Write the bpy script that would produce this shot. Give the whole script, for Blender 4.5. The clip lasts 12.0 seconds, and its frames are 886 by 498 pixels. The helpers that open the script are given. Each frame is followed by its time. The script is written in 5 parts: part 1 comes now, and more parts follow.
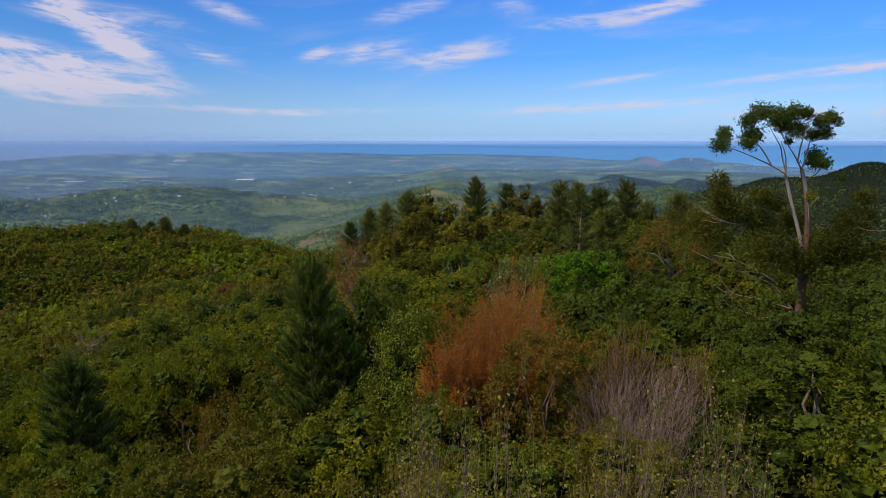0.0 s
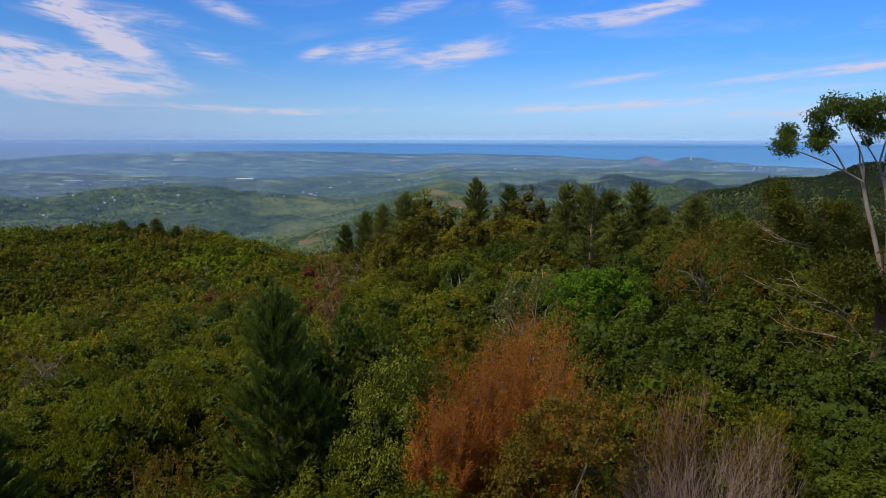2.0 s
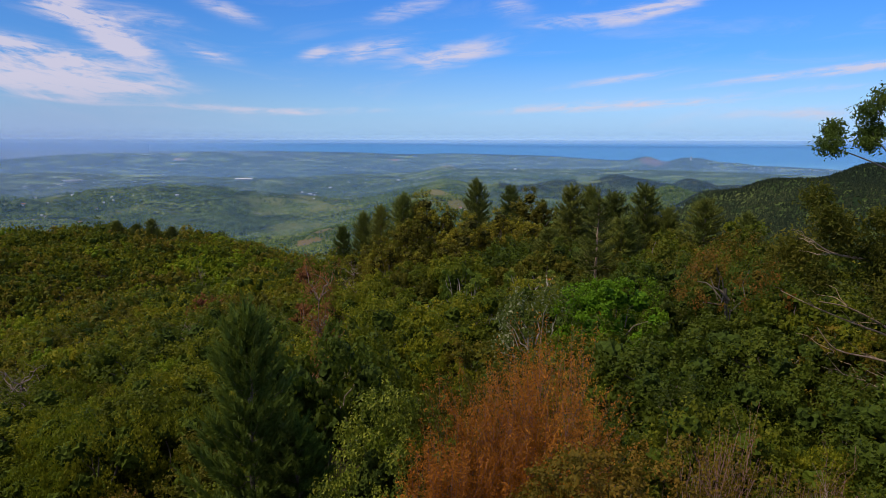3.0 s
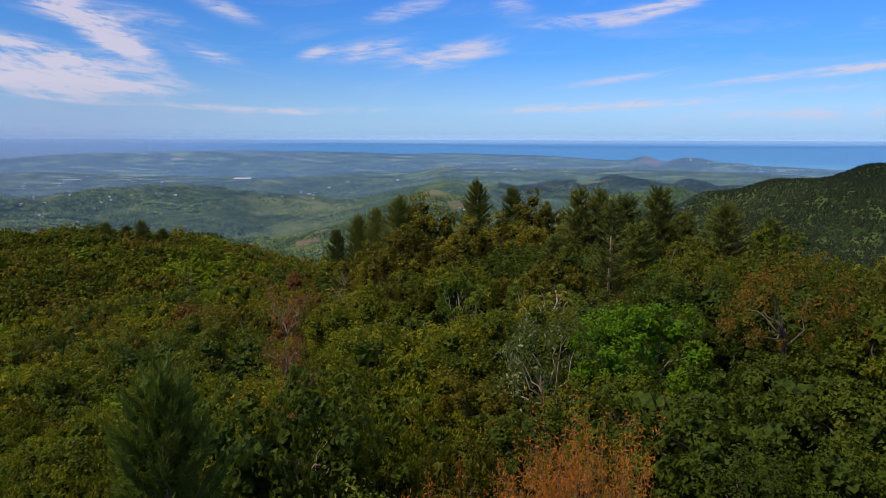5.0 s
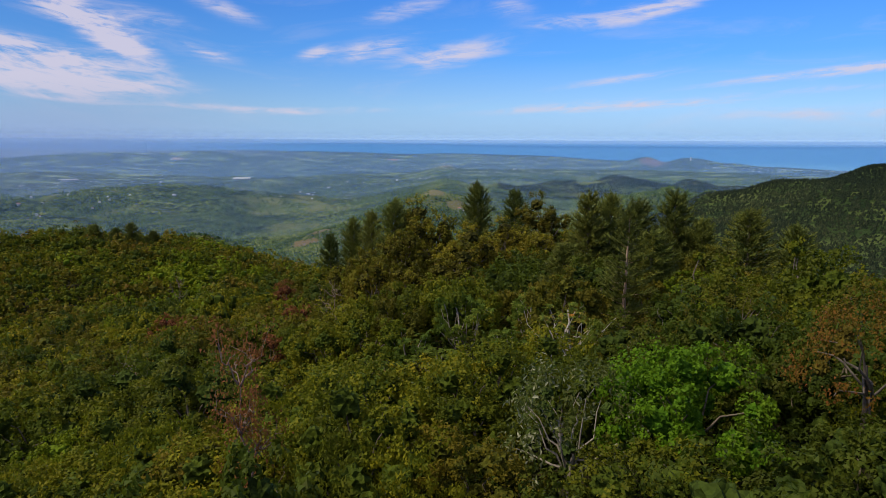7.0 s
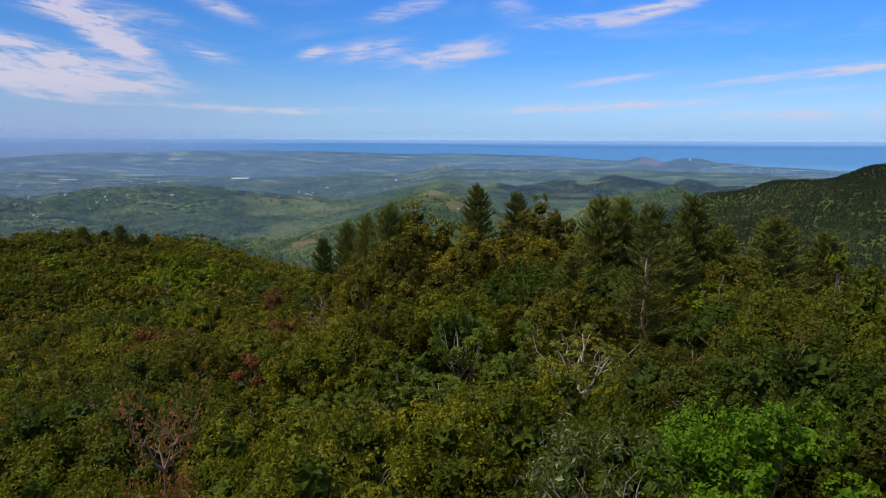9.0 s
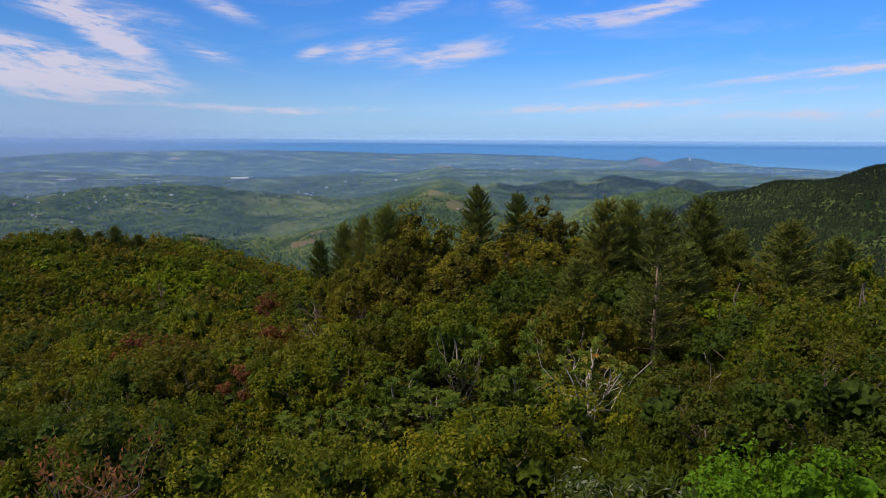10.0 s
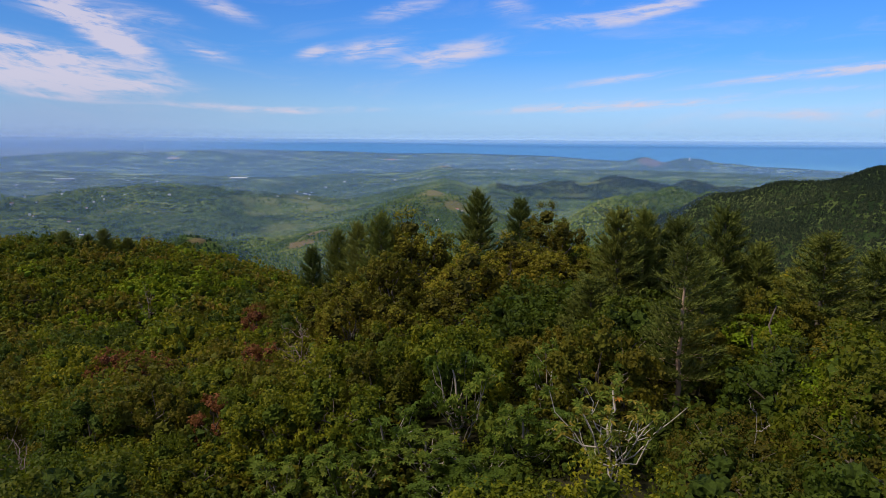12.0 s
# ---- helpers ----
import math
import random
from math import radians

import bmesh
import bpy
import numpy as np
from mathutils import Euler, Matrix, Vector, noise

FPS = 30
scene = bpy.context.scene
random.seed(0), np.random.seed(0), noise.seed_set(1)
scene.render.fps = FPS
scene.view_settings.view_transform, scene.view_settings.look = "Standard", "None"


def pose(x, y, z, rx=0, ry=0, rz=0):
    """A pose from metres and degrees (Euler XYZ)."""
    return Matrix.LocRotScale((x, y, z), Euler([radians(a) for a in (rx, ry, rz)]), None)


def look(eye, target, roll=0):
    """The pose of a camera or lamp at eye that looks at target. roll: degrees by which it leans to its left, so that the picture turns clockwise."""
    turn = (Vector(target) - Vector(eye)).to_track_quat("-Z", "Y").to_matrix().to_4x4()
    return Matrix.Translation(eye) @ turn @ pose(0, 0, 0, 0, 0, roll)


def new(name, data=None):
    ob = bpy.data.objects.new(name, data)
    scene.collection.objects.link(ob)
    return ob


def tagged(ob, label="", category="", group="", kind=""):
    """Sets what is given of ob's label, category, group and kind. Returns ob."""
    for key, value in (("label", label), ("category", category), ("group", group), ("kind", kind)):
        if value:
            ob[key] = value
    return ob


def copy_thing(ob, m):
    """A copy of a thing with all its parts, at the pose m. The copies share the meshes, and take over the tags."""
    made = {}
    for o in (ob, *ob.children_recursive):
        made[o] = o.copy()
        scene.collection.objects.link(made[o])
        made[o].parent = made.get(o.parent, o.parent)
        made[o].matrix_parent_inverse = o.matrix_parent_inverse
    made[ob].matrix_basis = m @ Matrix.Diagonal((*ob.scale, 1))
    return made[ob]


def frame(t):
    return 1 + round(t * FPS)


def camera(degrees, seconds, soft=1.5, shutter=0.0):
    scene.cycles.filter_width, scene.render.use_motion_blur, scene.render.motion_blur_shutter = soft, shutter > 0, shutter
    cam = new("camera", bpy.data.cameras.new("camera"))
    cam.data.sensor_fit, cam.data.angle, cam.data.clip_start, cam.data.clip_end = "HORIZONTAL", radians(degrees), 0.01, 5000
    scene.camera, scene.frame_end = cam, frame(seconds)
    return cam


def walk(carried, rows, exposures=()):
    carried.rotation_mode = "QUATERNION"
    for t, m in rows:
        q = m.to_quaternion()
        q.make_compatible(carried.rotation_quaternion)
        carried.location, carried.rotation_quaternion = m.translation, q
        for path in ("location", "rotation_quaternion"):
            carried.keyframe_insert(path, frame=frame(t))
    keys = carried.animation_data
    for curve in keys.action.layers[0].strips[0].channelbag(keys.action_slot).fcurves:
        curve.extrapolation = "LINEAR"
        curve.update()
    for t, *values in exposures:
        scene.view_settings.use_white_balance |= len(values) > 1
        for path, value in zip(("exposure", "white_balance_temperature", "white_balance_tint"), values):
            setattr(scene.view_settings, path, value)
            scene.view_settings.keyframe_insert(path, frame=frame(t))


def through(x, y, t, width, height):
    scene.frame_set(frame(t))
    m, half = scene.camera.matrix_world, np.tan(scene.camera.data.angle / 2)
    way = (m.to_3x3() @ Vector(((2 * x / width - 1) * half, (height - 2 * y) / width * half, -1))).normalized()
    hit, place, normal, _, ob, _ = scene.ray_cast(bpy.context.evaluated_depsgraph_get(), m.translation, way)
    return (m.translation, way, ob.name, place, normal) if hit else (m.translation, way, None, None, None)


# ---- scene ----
cam = camera(69.4, 12.0, soft=0.6)
METRES, EYE, TILT, LEAN, TURN = 30.0, 12.0, -9.6, 0.0, 0.0
ROWS = [
    (0.0, 0.0, 0.0, 0.0, 0.0, 0.0, 0.0),
    (0.5, 0.001, 0.0426, 0.0085, -0.03, -0.03, -0.02),
    (1.0, 0.0021, 0.0847, 0.0164, -0.02, -0.04, -0.03),
    (1.5, 0.0027, 0.1274, 0.0232, -0.02, -0.04, -0.04),
    (2.0, 0.0035, 0.1711, 0.0297, -0.02, -0.06, -0.06),
    (2.5, 0.0042, 0.2149, 0.036, -0.04, -0.05, -0.09),
    (3.0, 0.0049, 0.2584, 0.0424, -0.06, -0.06, -0.12),
    (5.0, 0.0093, 0.4289, 0.0693, -0.12, -0.07, -0.16),
    (5.5, 0.0101, 0.4708, 0.0768, -0.13, -0.06, -0.19),
    (6.0, 0.011, 0.5123, 0.0841, -0.14, -0.05, -0.22),
    (6.5, 0.0123, 0.5537, 0.0905, -0.15, -0.06, -0.22),
    (7.0, 0.0139, 0.5951, 0.0968, -0.16, -0.07, -0.23),
    (9.0, 0.0177, 0.7535, 0.1235, -0.25, -0.06, -0.22),
    (9.5, 0.0194, 0.7932, 0.1298, -0.25, -0.08, -0.24),
    (10.0, 0.0209, 0.8322, 0.1375, -0.27, -0.08, -0.25),
    (10.5, 0.022, 0.8704, 0.1462, -0.3, -0.08, -0.28),
    (11.0, 0.0233, 0.9088, 0.1549, -0.31, -0.09, -0.27),
    (11.5, 0.0238, 0.9464, 0.1635, -0.34, -0.09, -0.31),
    (12.0, 0.0251, 0.9844, 0.172, -0.34, -0.1, -0.31),
]
walk(cam, [(t, pose(0, 0, EYE, TILT, LEAN, TURN) @ pose(METRES * x, METRES * y, METRES * z, 90 + pitch, roll, yaw)) for t, x, y, z, yaw, pitch, roll in ROWS])


# ---- light and sky ----
SUN_EL, SUN_AZ = 52.0, 252.0      # degrees; azimuth clockwise from ahead
world = bpy.data.worlds.new("sky")
scene.world = world
world.use_nodes = True


class Nodes:
    """Short hand for building a node tree."""

    def __init__(self, tree):
        self.t = tree
        tree.nodes.clear()

    def add(self, kind, links=None, **values):
        n = self.t.nodes.new(kind)
        for k, v in values.items():
            setattr(n, k, v)
        for k, v in (links or {}).items():
            sock = n.inputs[k]
            if isinstance(v, bpy.types.NodeSocket):
                self.t.links.new(v, sock)
            else:
                sock.default_value = v
        return n

    def math(self, op, a, b=0.0, c=0.0, clamp=False):
        n = self.add("ShaderNodeMath", {0: a, 1: b, 2: c}, operation=op)
        n.use_clamp = clamp
        return n.outputs[0]

    def mix(self, f, a, b):
        n = self.add("ShaderNodeMix", {0: f, 6: a, 7: b}, data_type="RGBA")
        return n.outputs[2]

    def noise(self, vec, scale, detail=3.0, rough=0.55, distortion=0.0):
        return self.add("ShaderNodeTexNoise", {"Vector": vec, "Scale": scale, "Detail": detail, "Roughness": rough, "Distortion": distortion}).outputs[0]

    def step(self, v, lo, hi, a=0.0, b=1.0):
        n = self.add("ShaderNodeMapRange", {0: v, 1: lo, 2: hi, 3: a, 4: b}, interpolation_type="SMOOTHSTEP")
        return n.outputs[0]

    def ramp(self, f, stops):
        n = self.add("ShaderNodeValToRGB", {0: f})
        e = n.color_ramp.elements
        while len(e) < len(stops):
            e.new(0.5)
        for el, (p, c) in zip(e, stops):
            el.position, el.color = p, (*c, 1)
        return n.outputs[0]


w = Nodes(world.node_tree)
sky = w.add("ShaderNodeTexSky", sky_type="NISHITA", sun_disc=False)
sky.sun_elevation, sky.sun_rotation = radians(SUN_EL), radians(SUN_AZ)
sky.altitude, sky.air_density, sky.dust_density, sky.ozone_density = 300, 1.0, 0.6, 3.0
gen = w.add("ShaderNodeTexCoord").outputs["Generated"]
sep = w.add("ShaderNodeSeparateXYZ", {0: gen})
sx, sy, sz = sep.outputs
up = w.math("MAXIMUM", sz, 0.0)
# cirrus: streaky wisps at their bearings and heights (across, up, half length, half height, slope, thickness)
CIRRUS_BANK = (
    (-0.649, 0.141, 0.053, 0.012, -12, 0.8), (-0.619, 0.110, 0.115, 0.023, -10, 1.0), (-0.581, 0.060, 0.062, 0.004, -5, 0.55), (-0.570, 0.083, 0.101, 0.011, -3, 0.95),
    (-0.551, 0.188, 0.079, 0.014, -14, 0.9), (-0.550, 0.116, 0.062, 0.009, -8, 0.6), (-0.504, 0.156, 0.079, 0.014, -32, 0.95), (-0.502, 0.075, 0.053, 0.007, 2, 0.5),
    (-0.484, 0.137, 0.031, 0.008, -10, 0.8), (-0.434, 0.182, 0.053, 0.009, -15, 0.45), (-0.361, 0.129, 0.042, 0.008, -12, 0.7), (-0.324, 0.191, 0.044, 0.010, -20, 0.6),
    (-0.315, 0.045, 0.084, 0.004, -3, 0.75), (-0.194, 0.043, 0.084, 0.004, 1, 0.65), (-0.191, 0.129, 0.021, 0.007, 14, 0.75), (-0.106, 0.134, 0.041, 0.011, 10, 0.9),
)
CIRRUS_STREAKS = (
    (-0.054, 0.191, 0.053, 0.010, 14, 0.6), (0.014, 0.126, 0.063, 0.014, 10, 0.9), (0.102, 0.196, 0.028, 0.011, 0, 0.5), (0.152, 0.050, 0.079, 0.005, 5, 0.5),
    (0.191, 0.177, 0.049, 0.008, 6, 0.65), (0.238, 0.048, 0.106, 0.004, 3, 0.4), (0.271, 0.092, 0.075, 0.005, 8, 0.6), (0.300, 0.188, 0.055, 0.011, 14, 0.75),
    (0.316, 0.056, 0.115, 0.005, 3, 0.7), (0.341, 0.201, 0.053, 0.007, 10, 0.5), (0.533, 0.037, 0.159, 0.007, 0, 0.25), (0.536, 0.100, 0.110, 0.004, 7, 0.75),
    (0.572, 0.079, 0.115, 0.005, 3, 0.35), (0.602, 0.045, 0.123, 0.008, 1, 0.5), (0.638, 0.110, 0.079, 0.006, 8, 0.7),
)
ahead = w.math("MAXIMUM", sy, 0.02)
cu, cv_ = w.math("DIVIDE", sx, ahead), w.math("DIVIDE", sz, ahead)
cover = None
for u0, v0, hw, hh, slope, thick in CIRRUS_BANK + CIRRUS_STREAKS:
    ca, sa = math.cos(radians(slope)), math.sin(radians(slope))
    du, dv = w.math("SUBTRACT", cu, u0), w.math("SUBTRACT", cv_, v0)
    p_ = w.math("ADD", w.math("MULTIPLY", du, ca / hw), w.math("MULTIPLY", dv, sa / hw))
    q_ = w.math("ADD", w.math("MULTIPLY", du, -sa / hh), w.math("MULTIPLY", dv, ca / hh))
    e_ = w.math("ADD", w.math("MULTIPLY", p_, p_), w.math("MULTIPLY", q_, q_))
    k_ = w.math("MULTIPLY", w.math("POWER", 2.718, w.math("MULTIPLY", e_, -0.55)), thick)
    cover = k_ if cover is None else w.math("ADD", cover, k_)
# fibres run down to the far side of the bank, and slightly up among the streaks
low_u = w.math("MINIMUM", cu, 0.0)
lean_v = w.math("SUBTRACT", cv_, w.math("ADD", w.math("MULTIPLY", cu, 0.1), w.math("MULTIPLY", w.math("MULTIPLY", low_u, low_u), 0.25)))
plane = w.add("ShaderNodeCombineXYZ", {0: cu, 1: lean_v}).outputs[0]
st1 = w.add("ShaderNodeMapping", {"Vector": plane, "Scale": (6, 34, 1)}).outputs[0]
st2 = w.add("ShaderNodeMapping", {"Vector": plane, "Rotation": (0, 0, radians(-12)), "Scale": (18, 95, 1)}).outputs[0]
wisps = w.math("ADD", w.math("MULTIPLY", w.noise(st1, 1.0, 8.0, 0.62, 1.4), 0.62), w.math("MULTIPLY", w.noise(st2, 1.0, 5.0, 0.6, 0.9), 0.38))
back = w.math("MULTIPLY", w.step(w.noise(gen, 2.2, 5.0, 0.6, 0.6), 0.36, 0.66), w.math("MAXIMUM", w.step(sy, 0.1, -0.25, 0.0, 0.75), w.step(sz, 0.4, 0.7, 0.0, 0.75)))
veil = w.math("MULTIPLY", w.step(w.noise(st1, 0.7, 6.0, 0.62, 0.8), 0.5, 0.8), 0.2)
cl = w.step(w.math("MULTIPLY", cover, w.step(wisps, 0.3, 0.68, 0.12, 1.7)), 0.04, 1.25, 0.0, 0.86)
cl = w.math("MAXIMUM", w.math("MAXIMUM", cl, veil), back)
blue = w.ramp(w.math("MULTIPLY", up, 2.5), [(0.0, (0.33, 0.54, 0.80)), (0.12, (0.27, 0.52, 0.86)), (0.3, (0.085, 0.35, 0.9)), (0.55, (0.035, 0.23, 0.8)), (1.0, (0.03, 0.19, 0.68))])
blue = w.add("ShaderNodeVectorMath", {0: blue, 1: (10.0, 10.0, 10.0)}, operation="MULTIPLY").outputs[0]
blue = w.add("ShaderNodeVectorMath", {0: blue, "Scale": w.step(cu, -0.65, 0.45, 0.82, 1.2)}, operation="SCALE").outputs[0]
tinted = w.mix(w.step(sz, 0.75, 0.35, 0.0, 0.85), sky.outputs[0], blue)
clouded = w.mix(cl, tinted, (6.3, 5.9, 7.1, 1))
hazy = w.mix(w.step(sz, 0.05, 0.0, 0.0, 0.6), clouded, (3.2, 5.2, 7.8, 1))
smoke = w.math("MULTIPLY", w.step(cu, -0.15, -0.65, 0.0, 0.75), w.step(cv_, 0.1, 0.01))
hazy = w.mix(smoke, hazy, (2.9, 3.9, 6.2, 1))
bg = w.add("ShaderNodeBackground", {"Color": hazy, "Strength": 0.106})
w.add("ShaderNodeOutputWorld", {0: bg.outputs[0]})

sun = new("sun", bpy.data.lights.new("sun", "SUN"))
sun.data.energy, sun.data.angle, sun.data.color = 3.5, radians(5.0), (1.0, 0.9, 0.7)
sun_from = Vector((math.sin(radians(SUN_AZ)) * math.cos(radians(SUN_EL)), math.cos(radians(SUN_AZ)) * math.cos(radians(SUN_EL)), math.sin(radians(SUN_EL))))
sun.matrix_world = look(sun_from * 900, (0, 0, 0))
scene.view_settings.exposure = 0.0


# ---- materials ----
def material(name):
    m = bpy.data.materials.new(name)
    m.use_nodes = True
    return m, Nodes(m.node_tree)


def leaf_material(name, stops, spread=0.32, rough=0.6, through=0.38, patch=0.3):
    """Leaves: the colour differs from leaf to leaf, from bough to bough and from tree to tree."""
    m, n = material(name)
    geo = n.add("ShaderNodeNewGeometry")
    info = n.add("ShaderNodeObjectInfo")
    bough = n.noise(geo.outputs["Position"], 0.5, 2.0)
    tree = n.add("ShaderNodeTexVoronoi", {"Vector": geo.outputs["Position"], "Scale": 0.22}, voronoi_dimensions="2D")
    cell = n.add("ShaderNodeSeparateColor", {0: tree.outputs["Color"]})
    f = n.math("ADD", n.math("MULTIPLY", geo.outputs["Random Per Island"], spread), n.math("MULTIPLY", info.outputs["Random"], 0.36))
    f = n.math("ADD", f, n.math("MULTIPLY", cell.outputs[0], 0.4))
    f = n.math("ADD", f, n.math("SUBTRACT", n.math("MULTIPLY", n.math("SUBTRACT", bough, 0.5), patch * 2), 0.08), clamp=True)
    col = n.ramp(f, stops)
    col = n.mix(n.math("MULTIPLY", cell.outputs[1], 0.42), col, n.mix(0.5, col, (0.13, 0.08, 0.012, 1)))
    p = n.add("ShaderNodeBsdfPrincipled", {"Base Color": col, "Roughness": rough, "Specular IOR Level": 0.1})
    tr = n.add("ShaderNodeBsdfTranslucent", {"Color": n.mix(0.35, col, (0.16, 0.2, 0.006, 1))})
    mx = n.add("ShaderNodeMixShader", {0: through, 1: p.outputs[0], 2: tr.outputs[0]})
    n.add("ShaderNodeOutputMaterial", {0: mx.outputs[0]})
    return m


def bark_material(name, a, b, scale=9.0):
    m, n = material(name)
    co = n.add("ShaderNodeTexCoord").outputs["Object"]
    st = n.add("ShaderNodeMapping", {"Vector": co, "Scale": (1, 1, 0.25)}).outputs[0]
    f = n.noise(st, scale, 5.0, 0.65)
    g = n.noise(co, 0.8, 2.0)
    col = n.ramp(n.math("ADD", n.math("MULTIPLY", f, 0.7), n.math("MULTIPLY", g, 0.3)), [(0.3, a), (0.68, b)])
    bump = n.add("ShaderNodeBump", {"Height": f, "Strength": 0.6, "Distance": 0.02})
    p = n.add("ShaderNodeBsdfPrincipled", {"Base Color": col, "Roughness": 0.85, "Normal": bump.outputs[0]})
    n.add("ShaderNodeOutputMaterial", {0: p.outputs[0]})
    return m


GREEN = leaf_material("leaf_green", [(0.0, (0.041, 0.062, 0.0055)), (0.45, (0.119, 0.140, 0.0083)), (0.8, (0.251, 0.229, 0.0111)), (1.0, (0.381, 0.282, 0.0174))])
OLIVE = leaf_material("leaf_olive", [(0.0, (0.057, 0.064, 0.0069)), (0.5, (0.144, 0.124, 0.0111)), (0.85, (0.231, 0.163, 0.0152)), (1.0, (0.267, 0.148, 0.0376))])
DEEP = leaf_material("leaf_deep", [(0.0, (0.031, 0.048, 0.0063)), (0.5, (0.066, 0.097, 0.0096)), (1.0, (0.129, 0.143, 0.0137))])
LIME = leaf_material("leaf_bright", [(0.0, (0.083, 0.131, 0.0056)), (0.5, (0.209, 0.260, 0.0098)), (1.0, (0.352, 0.357, 0.0153))], patch=0.2)
GOLD = leaf_material("leaf_gold", [(0.0, (0.076, 0.075, 0.0074)), (0.4, (0.136, 0.129, 0.0101)), (0.75, (0.229, 0.203, 0.0147)), (1.0, (0.340, 0.282, 0.0230))])
RUST = leaf_material("leaf_rust", [(0.0, (0.301, 0.097, 0.0156)), (0.45, (0.583, 0.204, 0.0260)), (0.8, (0.723, 0.296, 0.0455)), (1.0, (0.754, 0.388, 0.1040))], through=0.45)
ROUND = leaf_material("leaf_round", [(0.0, (0.034, 0.048, 0.0059)), (0.5, (0.081, 0.106, 0.0109)), (0.85, (0.162, 0.185, 0.0178)), (1.0, (0.284, 0.296, 0.0347))], rough=0.4, spread=0.8, patch=0.15)
SPRIG = leaf_material("leaf_sprig", [(0.0, (0.037, 0.041, 0.0082)), (0.6, (0.095, 0.092, 0.0136)), (0.93, (0.177, 0.156, 0.0272)), (1.0, (0.340, 0.272, 0.0544))], spread=0.8, patch=0.1)
BRONZE = leaf_material("leaf_bronze", [(0.0, (0.05, 0.044, 0.006)), (0.5, (0.14, 0.095, 0.0099)), (0.85, (0.22, 0.12, 0.016)), (1.0, (0.36, 0.15, 0.03))])
BRONZE_GREEN = leaf_material("leaf_yellow_olive", [(0.0, (0.049, 0.048, 0.0065)), (0.5, (0.116, 0.092, 0.0097)), (1.0, (0.233, 0.166, 0.0161))])
LIME_DARK = leaf_material("leaf_feathery", [(0.0, (0.023, 0.047, 0.0063)), (0.5, (0.070, 0.111, 0.0089)), (0.85, (0.171, 0.178, 0.0114)), (1.0, (0.310, 0.230, 0.0190))])
RUST_GREEN = leaf_material("leaf_russet", [(0.0, (0.068, 0.060, 0.0077)), (0.4, (0.152, 0.094, 0.0110)), (0.7, (0.296, 0.082, 0.0250)), (1.0, (0.444, 0.140, 0.0450))])
REDBROWN = leaf_material("leaf_red_brown", [(0.0, (0.112, 0.043, 0.0182)), (0.5, (0.240, 0.081, 0.0325)), (1.0, (0.432, 0.155, 0.0650))])
FRESH = leaf_material("leaf_fresh", [(0.0, (0.05, 0.121, 0.0051)), (0.5, (0.125, 0.241, 0.0089)), (1.0, (0.22, 0.331, 0.0139))], patch=0.2)
EUCA_LOW = leaf_material("leaf_eucalyptus_old", [(0.0, (0.032, 0.042, 0.006)), (0.6, (0.075, 0.08, 0.011)), (1.0, (0.16, 0.135, 0.017))])
SILVER = leaf_material("leaf_silver", [(0.0, (0.045, 0.072, 0.0125)), (0.6, (0.076, 0.108, 0.0230)), (0.93, (0.128, 0.144, 0.0480)), (1.0, (0.383, 0.384, 0.2400))], spread=0.7)
CECROPIA = leaf_material("leaf_cecropia", [(0.0, (0.05, 0.085, 0.012)), (0.55, (0.1, 0.155, 0.02)), (0.9, (0.19, 0.23, 0.03)), (1.0, (0.34, 0.26, 0.04))], spread=0.5)
NEEDLE = leaf_material("pine_needles", [(0.0, (0.049, 0.070, 0.0168)), (0.5, (0.109, 0.135, 0.0252)), (1.0, (0.224, 0.223, 0.0364))], through=0.15)
NEEDLE_YOUNG = leaf_material("young_needles", [(0.0, (0.040, 0.075, 0.0144)), (0.5, (0.072, 0.127, 0.0216)), (1.0, (0.156, 0.199, 0.0252))], through=0.3, spread=0.3)
EUCA = leaf_material("leaf_eucalyptus", [(0.0, (0.03, 0.06, 0.012)), (0.6, (0.07, 0.115, 0.02)), (1.0, (0.13, 0.17, 0.03))])
def inner_shade_material(name, dark, light):
    """Massed small leaves, crown shade put into their dark colour: fine dapple and relief."""
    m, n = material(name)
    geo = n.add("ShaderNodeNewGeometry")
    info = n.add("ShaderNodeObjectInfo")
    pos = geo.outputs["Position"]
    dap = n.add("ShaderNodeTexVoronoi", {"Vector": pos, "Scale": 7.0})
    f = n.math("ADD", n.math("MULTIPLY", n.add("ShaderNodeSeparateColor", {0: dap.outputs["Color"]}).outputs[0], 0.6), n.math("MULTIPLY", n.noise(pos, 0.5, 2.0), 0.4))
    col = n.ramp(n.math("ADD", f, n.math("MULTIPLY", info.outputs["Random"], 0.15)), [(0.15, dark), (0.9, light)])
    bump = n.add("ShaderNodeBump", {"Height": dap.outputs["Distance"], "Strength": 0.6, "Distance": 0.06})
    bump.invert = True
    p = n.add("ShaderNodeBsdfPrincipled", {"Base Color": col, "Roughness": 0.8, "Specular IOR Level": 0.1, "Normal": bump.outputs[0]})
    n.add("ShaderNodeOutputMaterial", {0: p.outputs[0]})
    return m


